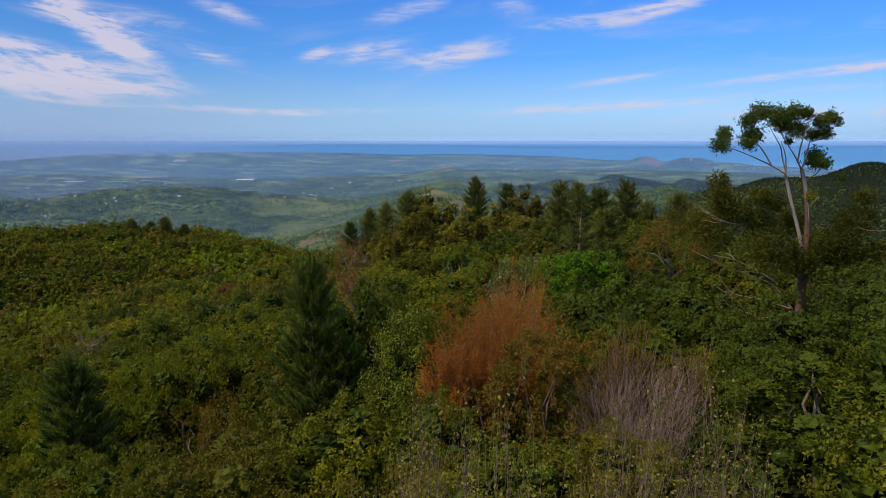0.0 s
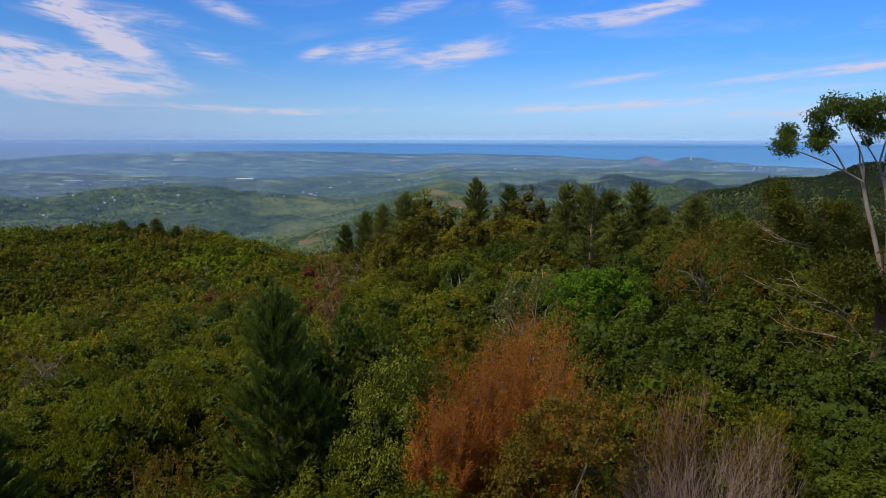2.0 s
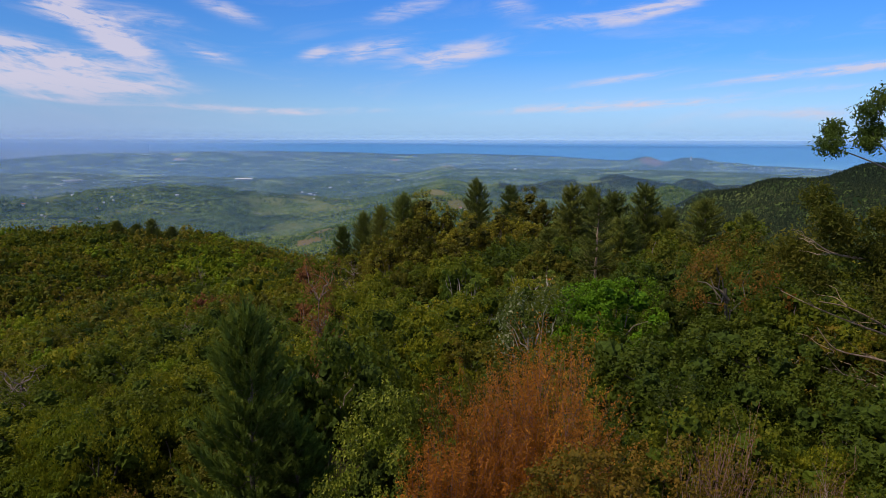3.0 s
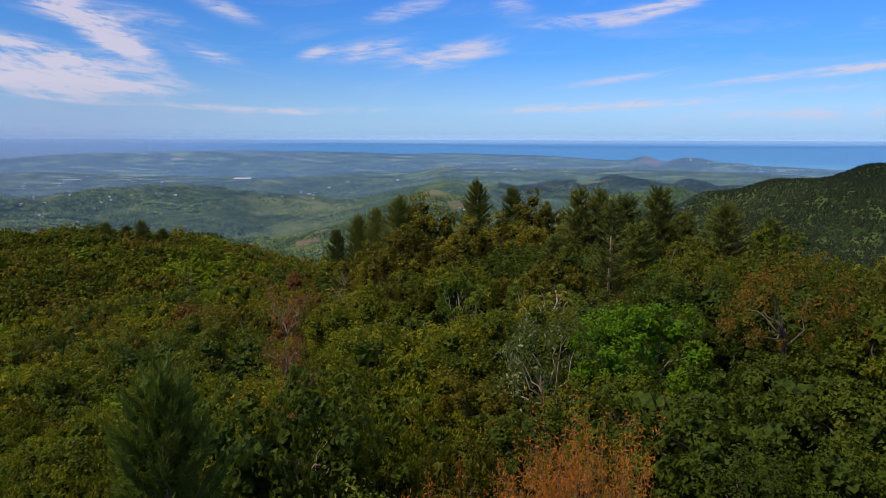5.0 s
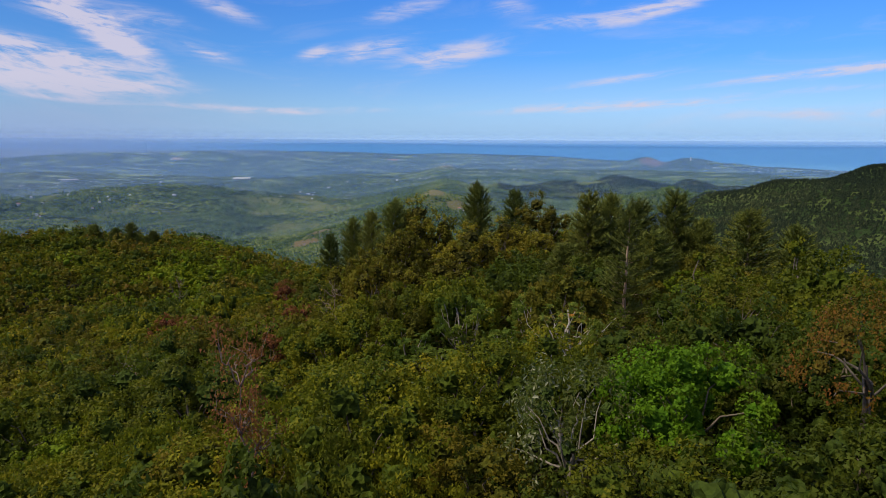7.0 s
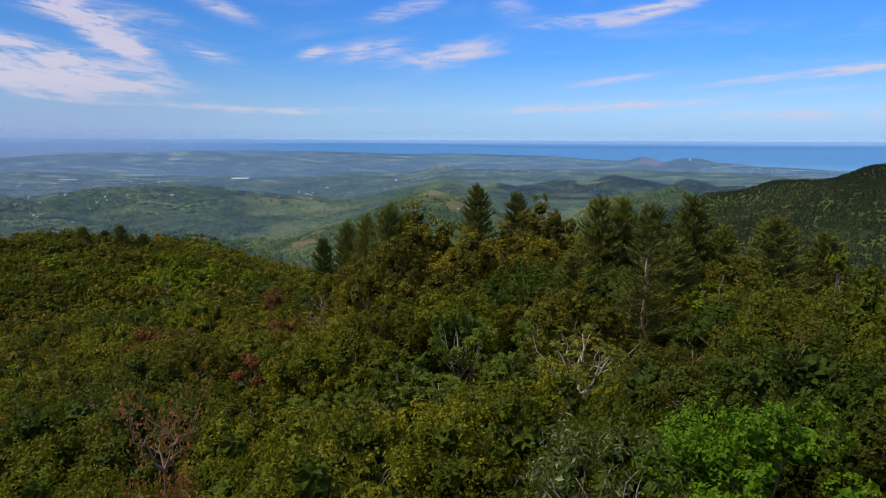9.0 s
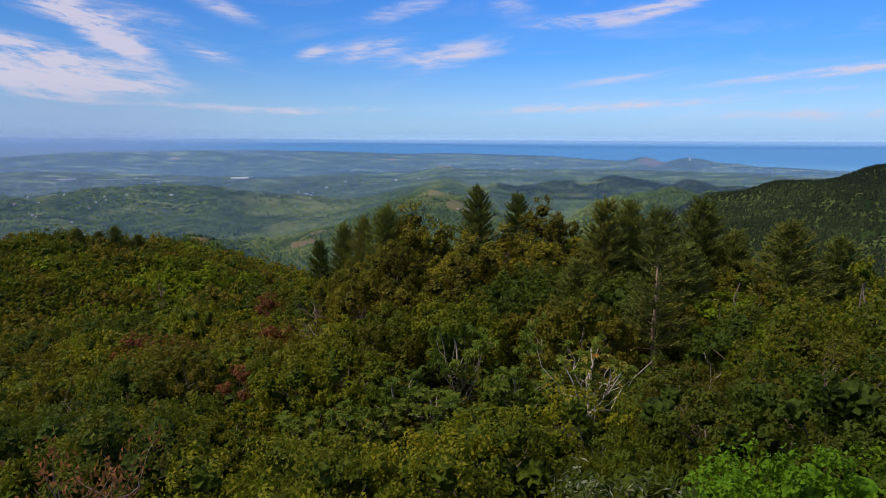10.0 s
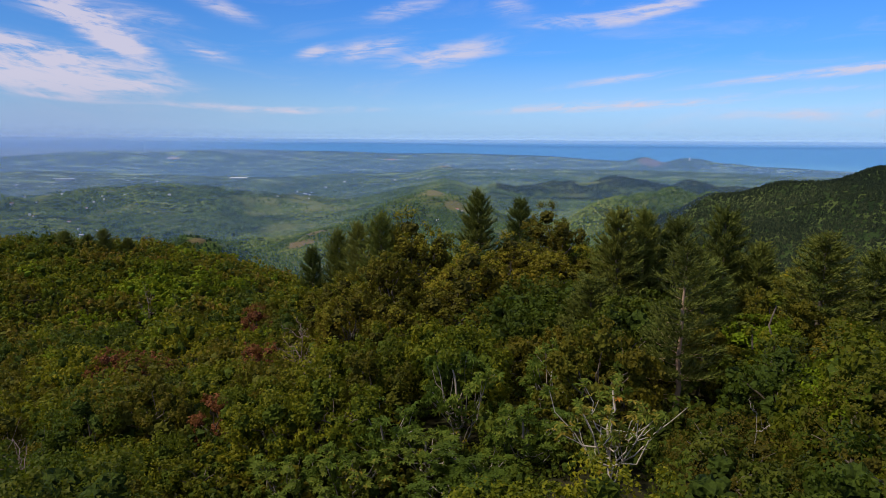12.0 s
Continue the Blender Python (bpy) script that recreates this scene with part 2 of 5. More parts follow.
# darkened copies of the leaf colours, painting the shade inside the crowns
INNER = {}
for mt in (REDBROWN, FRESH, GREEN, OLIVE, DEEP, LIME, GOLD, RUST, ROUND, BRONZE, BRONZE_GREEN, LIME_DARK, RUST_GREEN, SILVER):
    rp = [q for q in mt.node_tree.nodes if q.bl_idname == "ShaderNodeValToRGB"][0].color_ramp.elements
    INNER[mt.name] = inner_shade_material(mt.name + "_massed_shade", tuple(0.7 * q for q in rp[0].color)[:3], tuple(0.8 * q + 0.3 * q2 for q, q2 in zip(rp[0].color, rp[1].color))[:3])
BARK = bark_material("bark_brown", (0.07, 0.05, 0.035), (0.19, 0.15, 0.11))
PALE = bark_material("bark_pale", (0.2, 0.14, 0.115), (0.46, 0.38, 0.33), 5.0)
RED_BARK = bark_material("bark_red", (0.07, 0.03, 0.02), (0.19, 0.095, 0.065), 6.0)
BARK_GREY = bark_material("bark_grey", (0.2, 0.125, 0.08), (0.48, 0.33, 0.22))
LIMB_GREY = bark_material("limb_pale_grey", (0.17, 0.14, 0.11), (0.4, 0.34, 0.28), 5.0)
LIMB_PALE = bark_material("limb_bleached", (0.3, 0.25, 0.2), (0.58, 0.5, 0.43), 5.0)
BARK_DEAD = bark_material("bark_dead", (0.13, 0.08, 0.06), (0.3, 0.2, 0.16))
RED_TWIG = bark_material("twig_red", (0.13, 0.06, 0.05), (0.28, 0.15, 0.12))
GREY_TWIG = bark_material("twig_grey", (0.13, 0.085, 0.07), (0.29, 0.2, 0.17))


# bare earth: across degrees, distance, radius, colour
BARE = (
    (-4.2, 3300, 38, (0.42, 0.16, 0.1)),
    (0.3, 2650, 30, (0.42, 0.18, 0.12)),
    (18.1, 3000, 60, (0.24, 0.13, 0.09)),
    (-11.7, 760, 20, (0.17, 0.11, 0.06)),
    (-10.5, 800, 18, (0.15, 0.11, 0.06)),
    (-0.4, 1040, 24, (0.2, 0.17, 0.09)),
    (-26.6, 560, 9, (0.2, 0.12, 0.07)),
    (-19.7, 540, 9, (0.14, 0.1, 0.05)),
    (-7.0, 930, 26, (0.14, 0.12, 0.05)),
    (1.4, 1000, 22, (0.15, 0.13, 0.06)),
    (-22.2, 3200, 30, (0.45, 0.33, 0.28)),
)


def ground_material():
    m, n = material("land")
    geo = n.add("ShaderNodeNewGeometry")
    pos = geo.outputs["Position"]
    r = n.add("ShaderNodeVectorMath", {0: pos}, operation="LENGTH").outputs["Value"]
    sepp = n.add("ShaderNodeSeparateXYZ", {0: pos})
    litter = n.ramp(n.noise(pos, 1.3, 5.0), [(0.3, (0.018, 0.02, 0.008)), (0.55, (0.035, 0.03, 0.014)), (0.75, (0.03, 0.045, 0.01))])
    cell = n.add("ShaderNodeTexVoronoi", {"Vector": pos, "Scale": 0.11}).outputs["Color"]
    wood = n.ramp(n.add("ShaderNodeSeparateColor", {0: cell}).outputs[0], [(0.0, (0.013, 0.026, 0.01)), (0.5, (0.03, 0.05, 0.015)), (1.0, (0.075, 0.1, 0.028))])
    grass = n.ramp(n.noise(pos, 0.02, 4.0), [(0.35, (0.08, 0.12, 0.03)), (0.65, (0.19, 0.19, 0.07))])
    scar = (0.2, 0.12, 0.07, 1)
    patch = n.noise(pos, 0.0035, 4.0, 0.6)
    far = n.mix(n.step(patch, 0.47, 0.6, 0.0, 0.75), wood, grass)
    far = n.mix(n.step(n.noise(pos, 0.011, 3.0), 0.68, 0.74, 0.0, 0.7), far, scar)
    # farmed plain: broad strips of fields
    strip = n.add("ShaderNodeMapping", {"Vector": pos, "Rotation": (0, 0, radians(12)), "Scale": (0.45, 1.0, 0)}).outputs[0]
    field = n.add("ShaderNodeSeparateColor", {0: n.add("ShaderNodeTexVoronoi", {"Vector": strip, "Scale": 0.03}).outputs["Color"]})
    crop = n.ramp(field.outputs[0], [(0.0, (0.03, 0.06, 0.025)), (0.4, (0.07, 0.1, 0.03)), (0.7, (0.16, 0.21, 0.07)), (1.0, (0.22, 0.26, 0.11))])
    plain = n.mix(n.step(n.noise(strip, 0.012, 6.0), 0.48, 0.56, 0.0, 0.9), wood, crop)
    far = n.mix(n.step(r, 1900, 2500), far, plain)
    wob = n.noise(pos, 0.03, 4.0)
    for az_, d_, rad_, c_ in BARE:
        away = n.add("ShaderNodeVectorMath", {0: n.add("ShaderNodeVectorMath", {0: pos, 1: (1, 1, 0)}, operation="MULTIPLY").outputs[0], 1: (d_ * math.sin(radians(az_)), d_ * math.cos(radians(az_)), 0)}, operation="DISTANCE").outputs["Value"]
        f_ = n.step(n.math("ADD", n.math("DIVIDE", away, rad_), n.math("MULTIPLY", n.math("SUBTRACT", wob, 0.5), 2.0)), 1.1, 0.5, 0.0, 0.7)
        far = n.mix(f_, far, (*c_, 1))
    col = n.mix(n.step(r, 215, 300), litter, far)
    h = n.noise(pos, 0.12, 4.0, 0.6)
    bump = n.add("ShaderNodeBump", {"Height": h, "Strength": 0.9, "Distance": 5.0})
    p = n.add("ShaderNodeBsdfPrincipled", {"Base Color": col, "Roughness": 0.95, "Specular IOR Level": 0.1, "Normal": bump.outputs[0]})
    n.add("ShaderNodeOutputMaterial", {0: p.outputs[0]})
    return m


def plain_material(name, col, rough=0.8, vary=0.15, scale=0.5):
    m, n = material(name)
    pos = n.add("ShaderNodeNewGeometry").outputs["Position"]
    c2 = tuple(c * (1 - vary * 2) for c in col)
    f = n.noise(pos, scale, 4.0)
    p = n.add("ShaderNodeBsdfPrincipled", {"Base Color": n.ramp(f, [(0.3, c2), (0.7, col)]), "Roughness": rough})
    n.add("ShaderNodeOutputMaterial", {0: p.outputs[0]})
    return m


def wood_stuff_material(name, stops):
    m, n = material(name)
    geo = n.add("ShaderNodeNewGeometry")
    patch = n.noise(geo.outputs["Position"], 0.006, 3.0)
    f = n.math("ADD", n.math("MULTIPLY", geo.outputs["Random Per Island"], 0.6), n.step(patch, 0.35, 0.65, -0.05, 0.45))
    col = n.ramp(f, stops)
    h = n.noise(geo.outputs["Position"], 0.9, 4.0, 0.7)
    bump = n.add("ShaderNodeBump", {"Height": h, "Strength": 1.0, "Distance": 1.2})
    p = n.add("ShaderNodeBsdfPrincipled", {"Base Color": col, "Roughness": 0.9, "Specular IOR Level": 0.15, "Normal": bump.outputs[0]})
    n.add("ShaderNodeOutputMaterial", {0: p.outputs[0]})
    return m


def sea_material():
    m, n = material("sea")
    pos = n.add("ShaderNodeNewGeometry").outputs["Position"]
    r = n.add("ShaderNodeVectorMath", {0: pos}, operation="LENGTH").outputs["Value"]
    col = n.ramp(n.math("DIVIDE", n.math("SUBTRACT", r, 3000.0), 1900.0, clamp=True), [(0.0, (0.12, 0.32, 0.47)), (0.2, (0.04, 0.2, 0.42)), (1.0, (0.028, 0.18, 0.43))])
    bump = n.add("ShaderNodeBump", {"Height": n.noise(pos, 0.05, 3.0), "Strength": 0.3, "Distance": 1.0})
    p = n.add("ShaderNodeBsdfPrincipled", {"Base Color": col, "Roughness": 0.6, "Specular IOR Level": 0.1, "Normal": bump.outputs[0]})
    n.add("ShaderNodeOutputMaterial", {0: p.outputs[0]})
    return m


def haze_material(thick, tone=(0.17, 0.34, 0.68), shade_side=False, foot=None):
    """Tinted see-through sheet imitating haze: its tone veils what lies behind; it thins out above."""
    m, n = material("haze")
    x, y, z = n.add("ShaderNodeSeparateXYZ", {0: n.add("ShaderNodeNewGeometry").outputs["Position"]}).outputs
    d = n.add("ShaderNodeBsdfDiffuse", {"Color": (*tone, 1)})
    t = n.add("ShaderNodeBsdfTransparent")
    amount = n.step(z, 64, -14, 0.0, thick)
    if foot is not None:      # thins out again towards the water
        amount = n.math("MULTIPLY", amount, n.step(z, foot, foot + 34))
    if shade_side:      # one side only, over the plain
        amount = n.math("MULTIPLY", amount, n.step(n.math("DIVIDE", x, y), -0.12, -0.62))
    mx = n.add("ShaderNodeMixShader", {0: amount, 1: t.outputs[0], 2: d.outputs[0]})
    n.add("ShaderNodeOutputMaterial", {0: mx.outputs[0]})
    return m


LAND, SEA, WOODS = ground_material(), sea_material(), wood_stuff_material("far_woods", [(0.0, (0.016, 0.036, 0.013)), (0.4, (0.064, 0.108, 0.026)), (0.75, (0.14, 0.185, 0.044)), (1.0, (0.24, 0.26, 0.07))])
PINEWOOD = wood_stuff_material("far_pinewood", [(0.0, (0.006, 0.013, 0.008)), (0.5, (0.015, 0.025, 0.012)), (0.85, (0.03, 0.04, 0.018)), (1.0, (0.048, 0.058, 0.024))])
WHITE_WALL = plain_material("limewash", (0.7, 0.67, 0.62), scale=0.05)
DARK_GLASS = plain_material("dark_opening", (0.05, 0.055, 0.06), 0.3)
TIN = plain_material("tin_roof", (0.5, 0.48, 0.47), 0.5)
RED_TIN = plain_material("red_roof", (0.4, 0.16, 0.11), 0.6)


# ---- the lie of the land (z = 0 is the ground below the first eye) ----
def mound(x, y, cx, cy, top, sx_, sy_, turn_deg=0.0):
    c, s_ = math.cos(radians(turn_deg)), math.sin(radians(turn_deg))
    dx, dy = x - cx, y - cy
    a, b = dx * c + dy * s_, -dx * s_ + dy * c
    return top * np.exp(-0.5 * ((a / sx_) ** 2 + (b / sy_) ** 2))


def rough(x, y, size, seed):
    """Cheap smooth relief from a few waves."""
    g = np.random.RandomState(seed)
    out = np.zeros_like(x)
    for k in range(9):
        th, ph = g.uniform(0, math.pi), g.uniform(0, 7)
        f = g.uniform(0.6, 1.8) / size * 6.28
        out += np.sin((x * math.cos(th) + y * math.sin(th)) * f + ph + 1.5 * np.sin((x * math.sin(th) - y * math.cos(th)) * f * 0.4 + ph))
    return out / 4.0


def smax(a, b, k):
    return k * np.logaddexp(a / k, b / k)


BASE_R = (0, 300, 600, 1000, 1500, 2200, 3000, 3700, 4850)
BASE_D = (15.0, 14.0, 11.6, 8.6, 6.1, 3.9, 2.25, 1.05, 0.02)   # degrees below the eye


def base(r):
    return EYE - np.maximum(r * np.tan(np.radians(np.interp(r, BASE_R, BASE_D))), np.interp(r, (250, 420), (85, 0)))


# far hills: across degrees, distance, top in degrees below the eye, half widths, turn
NEAR_RIDGE = ((34.5, 660, 2.05, 176, 130, 0), (44.0, 670, 2.1, 140, 140, 0))
SPURS = (
    (22.8, 950, 3.95, 55, 90, 15), (19.2, 940, 3.8, 70, 80, 15), (15.1, 920, 4.7, 60, 80, 15),
    (-0.4, 1050, 4.9, 90, 80, -30), (-3.9, 920, 6.25, 70, 70, -30), (-8.0, 800, 7.9, 65, 70, -30), (-12.0, 700, 9.5, 60, 70, -30), (4.0, 1250, 4.6, 120, 80, -20),
    (-19.9, 560, 7.9, 45, 60, 0), (-15.0, 540, 9.2, 60, 60, 0), (-11.0, 560, 10.8, 60, 60, 0), (-30.0, 700, 8.2, 120, 90, 0),
)
FAR_HILLS = (
    (7.5, 1470, 3.8, 110, 80, 0), (11.5, 1480, 3.3, 170, 90, 0), (15.5, 1500, 3.1, 170, 90, 0), (21.4, 1520, 3.15, 80, 80, 0), (24.0, 1540, 3.5, 80, 80, 0),
    (-24.9, 1700, 4.0, 230, 140, 10), (-31.0, 1600, 4.6, 150, 120, 10), (-18.4, 1650, 4.7, 150, 120, -10),
    (-9.4, 2250, 3.55, 170, 90, 0), (6.1, 2000, 3.3, 170, 90, 0), (-2.0, 2100, 3.6, 150, 80, 0), (12.0, 2300, 3.0, 160, 80, 0),
)
COAST_HILLS = ((17.3, 3050, 1.36, 75, 70, 0), (21.1, 3050, 1.36, 100, 70, 0), (23.9, 3020, 1.75, 90, 70, 0), (-26.7, 3300, 1.08, 330, 110, 0), (-20.5, 3350, 0.98, 190, 90, 0))
HILLS = NEAR_RIDGE + SPURS + FAR_HILLS + COAST_HILLS


def coast(az):
    return np.interp(np.degrees(az), (-35, -16, -7, 6, 16, 25, 35), (3950, 3800, 3690, 3560, 3380, 3120, 3050)) + 35 * np.sin(az * 17) + 18 * np.sin(az * 41 + 1)


def land_height(x, y):
    x, y = np.asarray(x, float), np.asarray(y, float)
    r = np.hypot(x, y)
    floor_ = base(r)
    far = floor_
    for az, d, top, wx, wy, tn in HILLS:
        cx, cy = d * math.sin(radians(az)), d * math.cos(radians(az))
        rise = EYE - d * math.tan(radians(top)) - float(base(np.array(float(d))))
        far = np.maximum(floor_ + mound(x, y, cx, cy, rise, wx, wy, tn - az) * (1 + 0.05 * rough(x, y, 130, 4)), far)
    folded = np.clip((14 - np.degrees(np.arctan2(x, np.maximum(y, 1.0)))) / 8, 0.25, 1)      # ravines on the valley side
    far = far - folded * np.abs(rough(x, y, 330, 3)) * np.interp(r, (150, 500, 1500, 2300, 3300), (0, 8, 26, 8, 0)) - np.abs(rough(x, y, 120, 5)) * np.interp(r, (150, 400, 900, 1800, 2600), (0, 3, 6, 6, 0))
    far = far + np.interp(r, (150, 500, 1500, 2300, 3300), (0, 5, 16, 5, 0)) * folded
    crest = np.interp(y, (-60, 0, 10, 18, 27, 36, 48, 60, 75, 95, 110, 125, 150, 180, 260), (4.0, 4.2, 3.6, 2.4, 0.6, 1.0, -0.3, -2.6, -3.4, -4.6, -5.6, -8.5, -23, -45, -95))
    uu = x - 15
    ridge = crest - np.where(uu < 0, 0.215 * (np.sqrt(uu ** 2 + 36) - 6), 0.004 * np.minimum(uu, 60) ** 2)
    q = ((x + 104) / 95) ** 2 + ((y - 168) / 80) ** 2
    knoll = -18 - 24 * q ** 1.5
    near = smax(ridge, knoll, 1.5)
    near = near + 0.5 * rough(x, y, 22, 2)
    out = smax(near, far, 4.0)
    return out - np.interp(r - coast(np.arctan2(x, np.maximum(y, 1.0))), (-30, 30, 200), (0, 6, 16))


def mesh_object(name, verts, faces, mats, parent=None, smooth=False, mat_idx=None):
    me = bpy.data.meshes.new(name)
    verts = np.asarray(verts, np.float32)
    faces = np.asarray(faces, np.int32)
    k = faces.shape[1]
    me.vertices.add(len(verts))
    me.vertices.foreach_set("co", verts.ravel())
    me.loops.add(faces.size)
    me.loops.foreach_set("vertex_index", faces.ravel())
    me.polygons.add(len(faces))
    me.polygons.foreach_set("loop_start", np.arange(0, faces.size, k, dtype=np.int32))
    for mt in (mats if isinstance(mats, (list, tuple)) else [mats]):
        me.materials.append(mt)
    if mat_idx is not None:
        me.polygons.foreach_set("material_index", np.asarray(mat_idx, np.int32))
    me.polygons.foreach_set("use_smooth", np.full(len(faces), bool(smooth)))
    me.update(calc_edges=True)
    me.validate()
    ob = new(name, me)
    ob.parent = parent
    return ob


def polar_sheet(radii, angles, zf):
    rr, aa = np.meshgrid(radii, angles, indexing="ij")
    x, y = rr * np.sin(aa), rr * np.cos(aa)
    vts = np.stack([x, y, zf(x, y)], -1).reshape(-1, 3)
    nr, na = rr.shape
    i, j = np.meshgrid(np.arange(nr - 1), np.arange(na - 1), indexing="ij")
    a = (i * na + j).ravel()
    return vts, np.stack([a, a + 1, a + na + 1, a + na], -1)


ANG = np.radians(np.concatenate([np.linspace(-180, -50, 40)[:-1], np.linspace(-44, 44, 220), np.linspace(50, 180, 40)[1:]]))
RAD = np.concatenate([np.linspace(0.05, 120, 45), np.geomspace(122, 4940, 200)])
vts, fcs = polar_sheet(RAD, ANG, land_height)
tagged(mesh_object("ground", vts, fcs, LAND, smooth=True), "wooded hillside falling to a hazy green valley and farmed coastal plain", "ground", kind="structure")


def sea_rows():
    az = np.radians(np.linspace(-60, 60, 240))
    k = np.linspace(0, 1, 30)[:, None]
    r0 = coast(az)[None, :]
    rr = r0 + (4900 - r0) * k
    x, y = rr * np.sin(az), rr * np.cos(az)
    z = base(rr)
    vts_ = np.stack([x, y, z], -1).reshape(-1, 3)
    nr, na = rr.shape
    i, j = np.meshgrid(np.arange(nr - 1), np.arange(na - 1), indexing="ij")
    a = (i * na + j).ravel()
    return vts_, np.stack([a, a + 1, a + na + 1, a + na], -1)


vts, fcs = sea_rows()
tagged(mesh_object("sea", vts, fcs, SEA, smooth=True), "blue open sea with a paler shallow edge along the coast", "sea", kind="structure")


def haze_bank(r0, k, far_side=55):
    """A leaning sheet across the view in place of haze, standing on the land, uneven in plan."""
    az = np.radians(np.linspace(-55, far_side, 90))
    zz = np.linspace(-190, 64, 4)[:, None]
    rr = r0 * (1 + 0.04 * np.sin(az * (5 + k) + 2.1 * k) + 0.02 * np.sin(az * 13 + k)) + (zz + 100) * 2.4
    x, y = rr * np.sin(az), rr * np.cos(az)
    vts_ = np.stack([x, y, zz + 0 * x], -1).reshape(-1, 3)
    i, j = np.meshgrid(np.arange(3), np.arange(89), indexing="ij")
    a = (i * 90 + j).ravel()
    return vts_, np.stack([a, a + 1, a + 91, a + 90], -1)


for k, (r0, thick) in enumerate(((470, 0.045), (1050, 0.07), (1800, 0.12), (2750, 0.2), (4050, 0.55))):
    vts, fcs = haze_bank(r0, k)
    tagged(mesh_object("haze_bank", vts, fcs, haze_material(thick, (0.41, 0.58, 0.84), foot=-26) if r0 > 4000 else haze_material(thick), smooth=True), "thin bluish sheet imitating haze over the valley and coast", "haze", kind="structure")

# added sheets, toned dark for grey haze and cloud shade on the plain
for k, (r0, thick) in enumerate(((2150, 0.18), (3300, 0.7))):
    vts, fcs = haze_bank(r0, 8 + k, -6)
    tagged(mesh_object("haze_bank", vts, fcs, haze_material(thick, (0.21, 0.28, 0.45), True), smooth=True), "greyish sheet imitating haze and cloud shade over the far plain", "haze", kind="structure")


# ---- plant parts ----
def unit(a):
    return a / np.maximum(np.linalg.norm(a, axis=-1, keepdims=True), 1e-9)


def leaves(centres, out, length, width, g, fold=0.25, droop=0.0, loose=0.42, simple=False):
    """One folded four-cornered blade a leaf, or a plain three-cornered one."""
    n_ = len(centres)
    nrm = unit(out + g.normal(0, loose, (n_, 3)))
    d = unit(np.cross(nrm, g.normal(0, 1, (n_, 3))))
    d[:, 2] -= droop
    d = unit(d)
    s_ = unit(np.cross(nrm, d))
    L = length * g.uniform(0.65, 1.25, (n_, 1))
    W = width * g.uniform(0.7, 1.2, (n_, 1))
    base_ = centres - d * L * 0.5
    tip = centres + d * L * 0.5
    if simple:
        low_ = base_ + d * L * 0.2
        return np.stack([low_ + s_ * W * 0.6, tip, low_ - s_ * W * 0.6], 1).reshape(-1, 3), np.arange(n_ * 3).reshape(-1, 3)
    mid = centres + nrm * W * fold
    vv = np.stack([base_, mid + s_ * W * 0.5, tip, mid - s_ * W * 0.5], 1).reshape(-1, 3)
    ff = np.arange(n_ * 4).reshape(-1, 4)
    return vv, ff


def tube(points, radii, sides=6):
    points = np.asarray(points, float)
    k = len(points)
    tang = unit(np.gradient(points, axis=0))
    ref = np.array([0.31, 0.77, 0.2])
    a = unit(np.cross(tang, ref))
    b = np.cross(tang, a)
    th = np.linspace(0, 2 * math.pi, sides, endpoint=False)
    ring = (a[:, None] * np.cos(th)[None, :, None] + b[:, None] * np.sin(th)[None, :, None]) * np.asarray(radii)[:, None, None] + points[:, None]
    vv = ring.reshape(-1, 3)
    i, j = np.meshgrid(np.arange(k - 1), np.arange(sides), indexing="ij")
    q = (j + 1) % sides
    ff = np.stack([i * sides + j, i * sides + q, (i + 1) * sides + q, (i + 1) * sides + j], -1).reshape(-1, 4)
    return vv, ff


def join(pieces):
    vv, ff, at = [], [], 0
    for a, b in pieces:
        vv.append(a)
        ff.append(b + at)
        at += len(a)
    return np.concatenate(vv), np.concatenate(ff)


def bend(p0, p1, sag, g, k=5, wob=0.06):
    t = np.linspace(0, 1, k)[:, None]
    p0, p1 = np.asarray(p0, float), np.asarray(p1, float)
    L = np.linalg.norm(p1 - p0)
    p = p0 + (p1 - p0) * t
    p[:, 2] += (sag * 4 * t * (1 - t))[:, 0] * L
    p[1:-1] += g.normal(0, wob * L, (k - 2, 3))
    return p


def crown_boughs(R, Hc, z0, nb, g, low=-0.25):
    """Places of the boughs: an uneven dome of lobes."""
    d = unit(g.normal(0, 1, (nb * 3, 3)))
    d = d[d[:, 2] > low][:nb]
    lobes = unit(g.normal(0, 1, (5, 3)))
    swell = 0.78 + 0.3 * np.max(d @ lobes.T, axis=1).clip(0) ** 3 + g.uniform(-0.12, 0.1, len(d))
    c = d * swell[:, None] * np.array([R, R, Hc])
    c[:, 2] += z0
    return c, d


ICO = bmesh.new()
bmesh.ops.create_icosphere(ICO, subdivisions=1, radius=1.0)
ICO_V = np.array([q.co[:] for q in ICO.verts])
ICO_F = np.array([[q.index for q in f.verts] for f in ICO.faces])
ICO.free()


FINE = bmesh.new()
bmesh.ops.create_icosphere(FINE, subdivisions=3, radius=1.0)
FINE_V = np.array([q.co[:] for q in FINE.verts])
FINE_F = np.array([[q.index for q in f.verts] for f in FINE.faces])
FINE.free()


